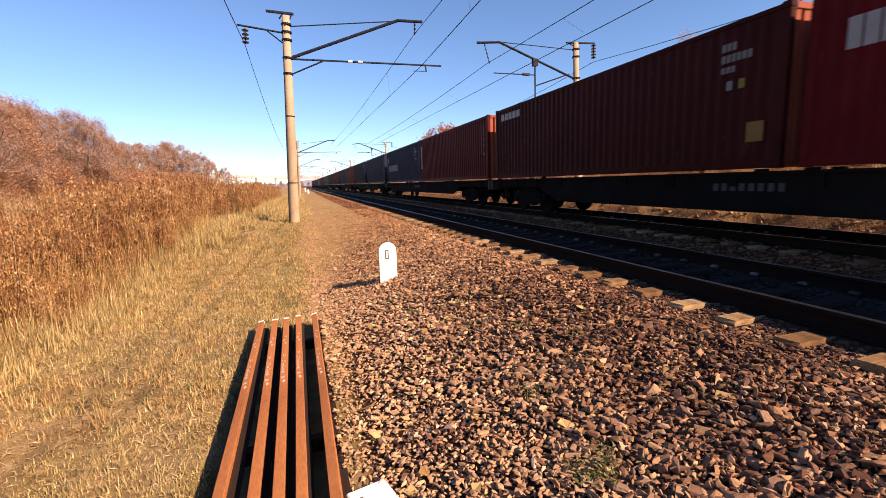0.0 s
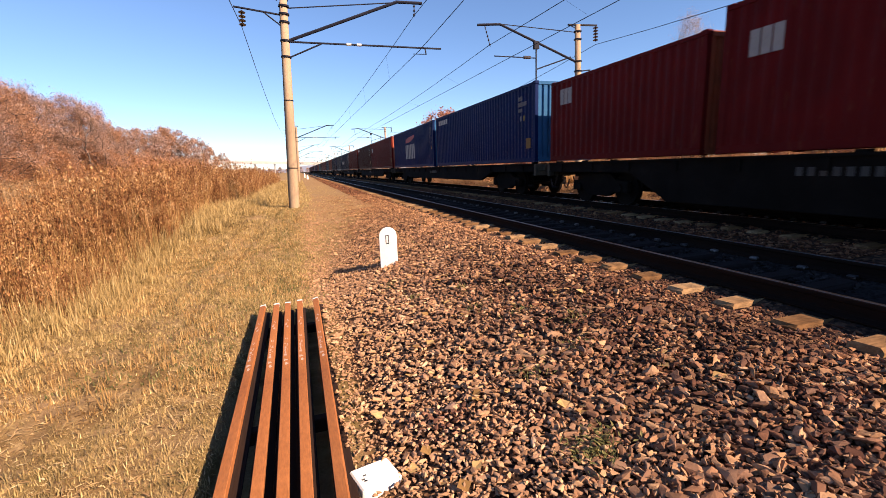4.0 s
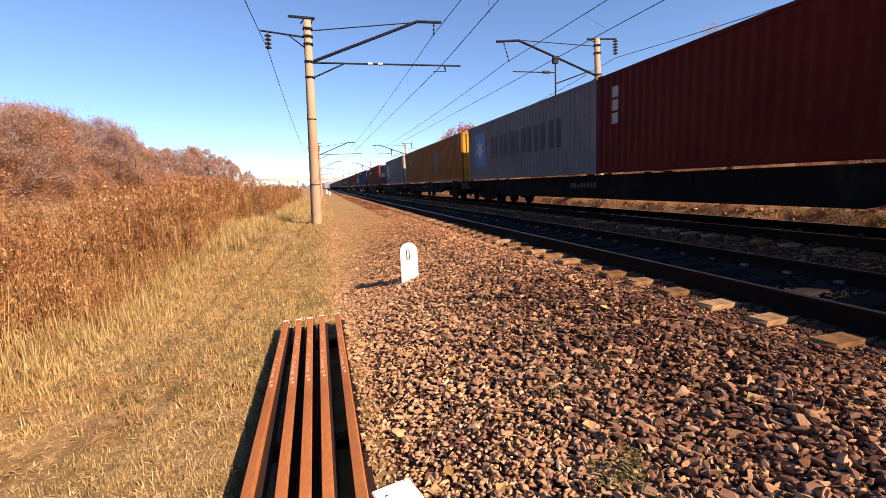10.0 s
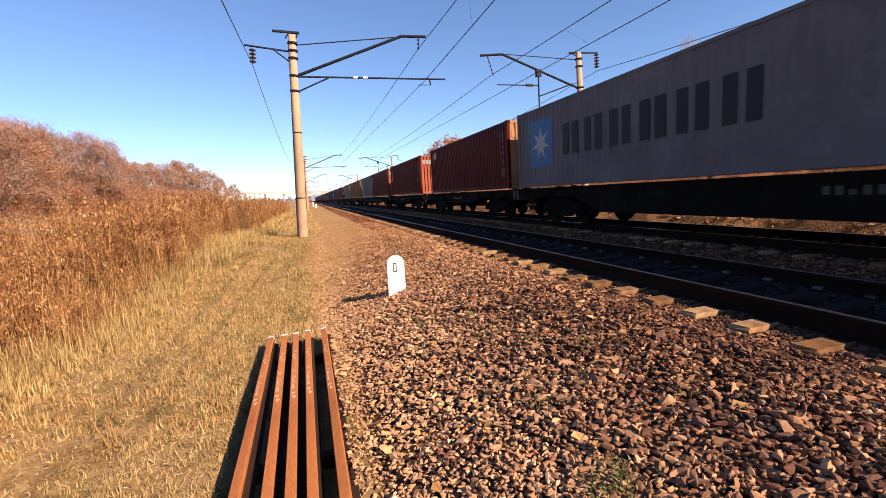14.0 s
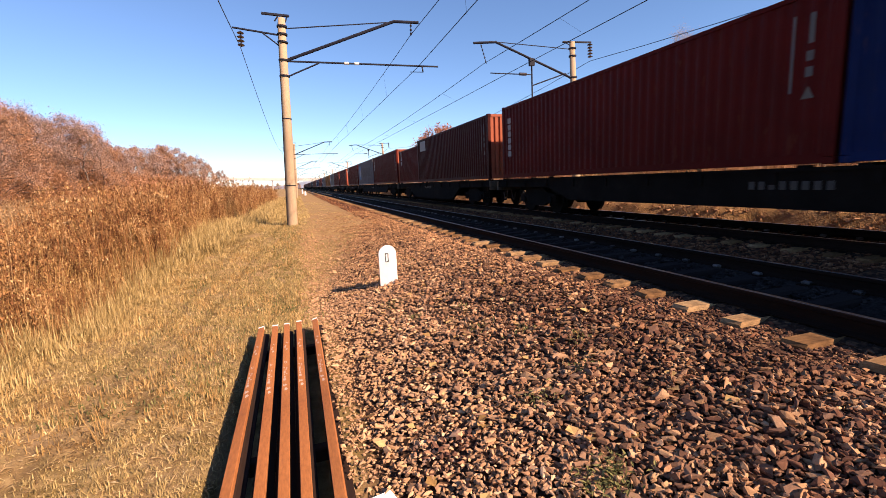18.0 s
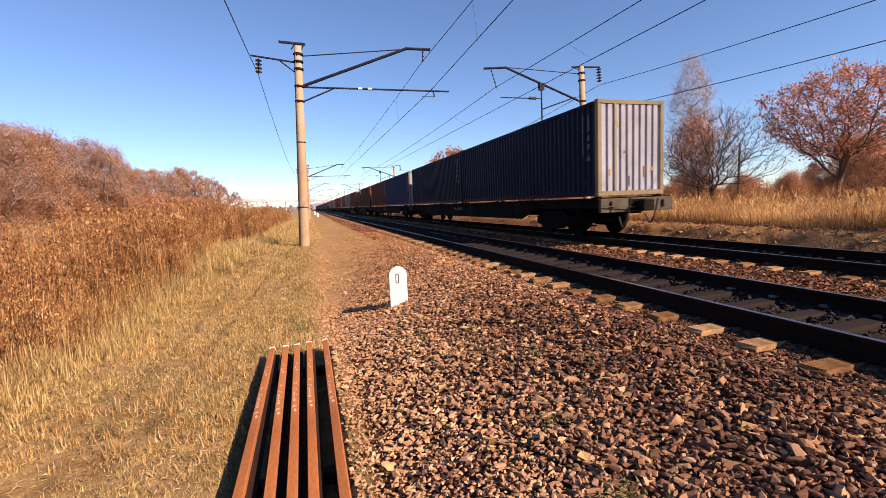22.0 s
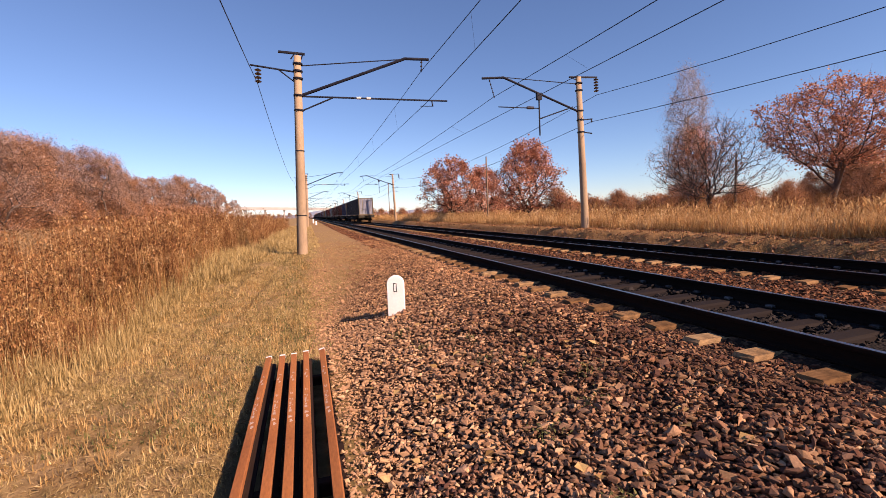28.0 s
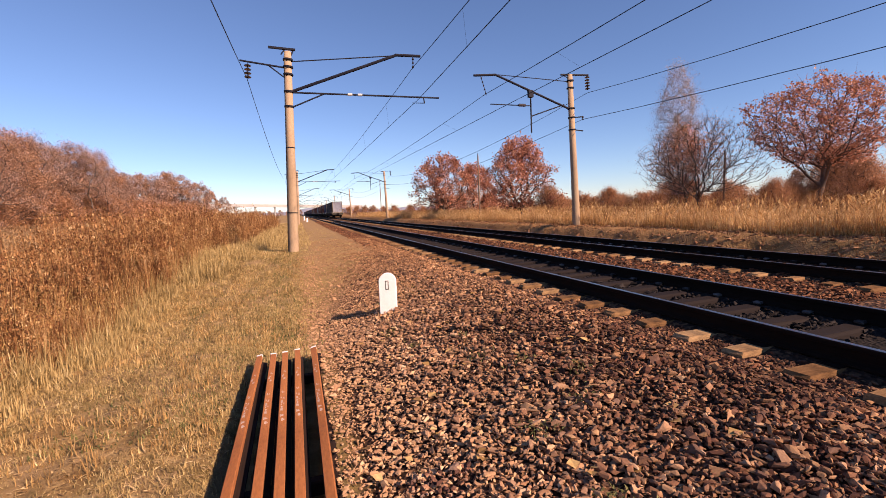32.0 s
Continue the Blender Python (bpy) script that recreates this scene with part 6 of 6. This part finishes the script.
    v, t = spread(LEAF[0], LEAF[1], on_ground(rng.uniform(0.4, 3.2, m), rng.uniform(2.0, 8, m), 0.05), rng.uniform(0, math.tau, m),
                  rng.uniform(0.06, 0.12, m), rng.uniform(-0.4, 0.4, m))
    tagged(link_mesh("fallen_leaves", raw_mesh("fallen_leaves", v, t), STRAW), "scattered dry fallen leaves on the ballast", "leaves", kind="stuff")


# ---- ballast ----
def stone_form(seed):
    g = np.random.default_rng(seed)
    bm = bmesh.new()
    bmesh.ops.create_icosphere(bm, subdivisions=1, radius=0.5)
    cut = bmesh.new()
    for _ in range(11):
        p = g.normal(0, 1, 3)
        p = p / np.linalg.norm(p) * 0.5 * g.uniform(0.85, 1.1)
        cut.verts.new(Vector(p * np.array((1.1, 0.8, 0.5))))
    bm.free()
    bmesh.ops.convex_hull(cut, input=cut.verts[:])
    bmesh.ops.triangulate(cut, faces=cut.faces[:])
    loose = [v for v in cut.verts if not v.link_faces]
    bmesh.ops.delete(cut, geom=loose, context="VERTS")
    cut.verts.index_update()
    v = np.array([tuple(a.co) for a in cut.verts])
    t = np.array([[a.index for a in f.verts] for f in cut.faces])
    cut.free()
    return v, t


def stones(x, y, size, dz, forms):
    which = rng.integers(0, len(forms), len(x))
    pieces = []
    for k, (fv, ft) in enumerate(forms):
        s = which == k
        m = s.sum()
        three = size[s][:, None] * np.stack((rng.uniform(0.8, 1.4, m), rng.uniform(0.7, 1.2, m), rng.uniform(0.6, 1.2, m)), -1)
        pieces.append(spread(fv, ft, on_ground(x[s], y[s]) + np.stack((np.zeros(m), np.zeros(m), dz[s]), -1), rng.uniform(0, math.tau, m),
                             three, rng.uniform(-1.57, 1.57, m)))
    return together(pieces)


def build_ballast():
    forms = [stone_form(100 + i) for i in range(14)]
    n = 104000
    x = rng.uniform(-0.1, 4.3, n)
    y = 1.0 + 25 * rng.uniform(0, 1, n) ** 1.6
    rim = 0.05 + 2.75 * smooth(11, 21, y) + 0.35 * wave(x, y, 1.2) * smooth(8, 11, y)
    keep = rng.uniform(0, 1, n) < np.maximum(np.clip((x - rim + 0.15 * np.sin(y * 1.3)) / (0.35 + 0.5 * smooth(8, 13, y)), 0.0, 1), 0.15 * (x > 0.3))
    keep |= (x > 0.155) & (y < 6.9)
    keep &= ~((x < 0.155) & (y < 6.9))
    keep &= ~((x < 0.46) & (x > 0.2) & (np.abs(y - 2.66) < 0.12))
    tie = np.abs((y - SLEEPER_START + SLEEPER_STEP / 2) % SLEEPER_STEP - SLEEPER_STEP / 2)
    keep &= ~((x > np.where(y > 5, 3.78, 3.90)) & (tie < np.where(y > 5, 0.18, 0.14))) & ~(x > 4.36)
    x, y = x[keep], y[keep]
    m = len(x)
    fine = np.clip((y - 6) / 10, 0, 1)
    size = rng.lognormal(math.log(0.051), 0.35, m) * (1 - 0.12 * fine) * (0.66 + 0.34 * np.clip((x - 0.3) / 1.5, 0, 1))
    dz = (rng.uniform(-0.03, 0.055, m) + 0.02 * wave(x, y, 5.0)) * np.where(x > 3.6, 0.3, 1.0)
    size = size * np.where(x > 3.7, 0.75, 1.0)
    near = np.argsort(np.hypot(x - 0.9, y - 3.0) + 10 * (x < 0.3))[:300]
    rest = np.ones(m, bool)
    rest[near] = False
    v, t = stones(x[rest], y[rest], size[rest], dz[rest], forms)
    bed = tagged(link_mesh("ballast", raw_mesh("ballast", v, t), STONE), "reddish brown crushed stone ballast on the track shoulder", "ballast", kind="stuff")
    meshes = []
    for fv, ft in forms:
        me = raw_mesh("stone", fv, ft)
        me.materials.append(STONE_PIECE)
        meshes.append(me)
    r = random.Random(8)
    for k in near:
        m4 = pose(x[k], y[k], float(height(x[k], y[k])) + dz[k] + 0.01, r.uniform(-50, 50), r.uniform(-20, 20), r.uniform(0, 360))
        sharing("stone", meshes[r.randrange(14)], bed, m4 @ Matrix.Diagonal((size[k], size[k], size[k], 1)))
    n = 5600
    y = 7.0 + 10 * rng.uniform(0, 1, n) ** 1.2
    x = np.where(rng.uniform(0, 1, n) < 0.35, rng.normal(0.12, 0.16, n), 0.05 + np.abs(rng.normal(0, 1.0, n)))
    v, t = stones(x, y, rng.lognormal(math.log(0.042), 0.35, n), rng.uniform(-0.01, 0.02, n), forms)
    tagged(link_mesh("verge_stones", raw_mesh("verge_stones", v, t), STONE), "loose ballast stones strewn over the earth of the verge", "ballast", kind="stuff")
    n = 12500
    x, y = rng.uniform(0.15, 4.3, n), rng.uniform(-4, 1.25, n)
    tie = np.abs((y - SLEEPER_START + SLEEPER_STEP / 2) % SLEEPER_STEP - SLEEPER_STEP / 2)
    keep = ~((x > 3.9) & (tie < 0.14))
    x, y = x[keep], y[keep]
    n = len(x)
    v, t = stones(x, y, rng.lognormal(math.log(0.053), 0.33, n), rng.uniform(-0.02, 0.04, n), forms)
    tagged(link_mesh("nearby_ballast", raw_mesh("nearby_ballast", v, t), STONE), "brown ballast shoulder beside the standpoint", "ballast", kind="stuff")
    n = 14000
    x = rng.uniform(2.75, 4.1, n)
    y = 20 + 70 * rng.uniform(0, 1, n) ** 1.6
    v, t = stones(x, y, rng.lognormal(math.log(0.08), 0.3, n), rng.uniform(-0.03, 0.01, n), forms)
    tagged(link_mesh("distant_ballast", raw_mesh("distant_ballast", v, t), STONE_FAR), "brown ballast shoulder running into the distance", "ballast", kind="stuff")
    n = 9000
    x = rng.uniform(11.6, 14.2, n)
    y = 4 + 50 * rng.uniform(0, 1, n) ** 1.5
    v, t = stones(x, y, rng.lognormal(math.log(0.08), 0.4, n), rng.uniform(-0.03, 0.01, n), forms)
    tagged(link_mesh("bank_clods", raw_mesh("bank_clods", v, t), CLOD), "dark earth clods on the cut face of the bank", "earth", kind="stuff")
    n = 5200
    x = np.array(RAIL_X)[np.arange(n) % 4] + rng.uniform(-0.11, 0.11, n)
    y = 2 + 36 * rng.uniform(0, 1, n) ** 1.5
    tie = np.abs((y - SLEEPER_START + SLEEPER_STEP / 2) % SLEEPER_STEP - SLEEPER_STEP / 2)
    x, y = x[tie > 0.13], y[tie > 0.13]
    v, t = stones(x, y, np.full(len(x), 0.045), np.full(len(x), -0.012), forms)
    tagged(link_mesh("packed_ballast", raw_mesh("packed_ballast", v, t), STONE_OILY), "grimy stones packed under the rails", "ballast", kind="stuff")
    n = 13000
    x = rng.uniform(4.65, 5.9, n)
    y = 3 + 18 * rng.uniform(0, 1, n) ** 1.5
    tie = np.abs((y - SLEEPER_START + SLEEPER_STEP / 2) % SLEEPER_STEP - SLEEPER_STEP / 2)
    heap = wave(x * 1.3, y, 1.9)
    keep = (tie > 0.14) | (rng.uniform(0, 1, n) < 0.10 + 0.7 * np.clip(heap, 0, 1))
    x, y, heap = x[keep], y[keep], heap[keep]
    n = len(x)
    v, t = stones(x, y, rng.lognormal(math.log(0.065), 0.28, n), rng.uniform(-0.01, 0.03, n) + 0.05 * np.clip(heap, 0, 1), forms)
    tagged(link_mesh("dark_ballast", raw_mesh("dark_ballast", v, t), STONE_OILY), "oil-darkened ballast between the near rails", "ballast", kind="stuff")
    n = 20000
    x = rng.uniform(6.2, 11.9, n)
    y = 4 + 30 * rng.uniform(0, 1, n) ** 1.5
    tie = np.abs((y - SLEEPER_START + SLEEPER_STEP / 2) % SLEEPER_STEP - SLEEPER_STEP / 2)
    keep = ~((tie < 0.15) & ((x < 6.62) | ((x > 8.27) & (x < 10.97))))
    x, y = x[keep], y[keep]
    n = len(x)
    v, t = stones(x, y, rng.lognormal(math.log(0.07), 0.25, n), rng.uniform(-0.01, 0.025, n), forms)
    tagged(link_mesh("far_ballast", raw_mesh("far_ballast", v, t), STONE_FAR), "brown ballast between and beyond the two tracks", "ballast", kind="stuff")


# ---- bridge and far things ----
def build_bridge():
    y = 470
    bridge = thing("road_bridge", pose(0, y, 0), "pale concrete road bridge over the railway", "bridge")

    def level(x):
        return 9.2 - 0.045 * x

    def beam(name, low, high, y0, y1, material, label=""):
        outline = [(-90, level(-90) + low), (64, level(64) + low), (64, level(64) + high), (-90, level(-90) + high)]
        part(name, extrude(bmesh.new(), outline, y0, y1), material, bridge, label)
    beam("deck", -0.7, 0.4, -5, 5, PALE_CONCRETE)
    beam("parapet", -0.8, 1.9, -5.4, -5.05, PALE_CONCRETE, "solid pale parapet")
    beam("parapet", -0.8, 1.9, 5.05, 5.4, PALE_CONCRETE, "solid pale parapet")
    for x in (-58, -40, -22, -4, 15.5, 33, 50):
        part("pier_cap", a_box(x - 0.8, x + 0.8, -4.6, 4.6, level(x) - 1.5, level(x) - 0.7), PALE_CONCRETE, bridge)
        for yy in (-3, 3):
            part("pier", tube(bmesh.new(), (x, yy, -1.5), (x, yy, level(x) - 1.5), 0.6, sides=12), PALE_CONCRETE, bridge)
    for s, x0, x1 in ((-1, -90, -190), (1, 64, 160)):
        z = level(x0)
        bm = extrude(bmesh.new(), [(x0 - s * 14, -1), (x0, z + 0.4), (x1, 2.5), (x1 + s * 30, -1)], -9, 9)
        tagged(part("bridge_ramp", bm, STRAW_BANK, None), "grassy earth ramp of the road bridge", "embankment", kind="structure")


PALE_CONCRETE = surface("pale_concrete", [(0.25, (0.62, 0.60, 0.56)), (0.6, (0.74, 0.72, 0.68)), (0.85, (0.82, 0.80, 0.76))], big=0.3, fine=6, fine_amount=0.12, rough=0.9, tone=0.64)
# the blue-grey haze of distance is mixed into the hill colour
HILL = surface("hazy_wooded_hill", [(0.2, (0.26, 0.29, 0.36)), (0.6, (0.30, 0.33, 0.40)), (0.9, (0.34, 0.37, 0.43))], big=0.01, fine=0.2, rough=1.0, gloss=0.0, tone=1.0)
STRAW_BANK = surface("dry_bank", [(0.2, (0.16, 0.10, 0.045)), (0.6, (0.30, 0.20, 0.09)), (0.9, (0.40, 0.28, 0.13))], big=0.3, fine=4, rough=0.95)


def build_far_hills():
    xs = np.linspace(-900, 900, 90)
    z = 12 + 7 * np.sin(xs * 0.006 + 1) + 5 * np.sin(xs * 0.017) + 2 * np.sin(xs * 0.05)
    v = np.concatenate((np.stack((xs, np.full(90, 1500.0), np.full(90, -5.0)), -1), np.stack((xs, np.full(90, 1700.0), z), -1)))
    i = np.arange(89)
    t = np.concatenate((np.stack((i, i + 1, i + 91), -1), np.stack((i, i + 91, i + 90), -1)))
    tagged(link_mesh("far_hills", raw_mesh("far_hills", v, t, True), HILL), "low wooded hills on the horizon, tinted with haze", "hills", kind="structure")


build_ground()
build_track()
build_overhead()
build_marker()
build_white_posts()
build_spare_rails()
build_bridge()
build_far_hills()
build_train()
build_trees()
build_growth()
build_ballast()
build_sleepers()
motions()
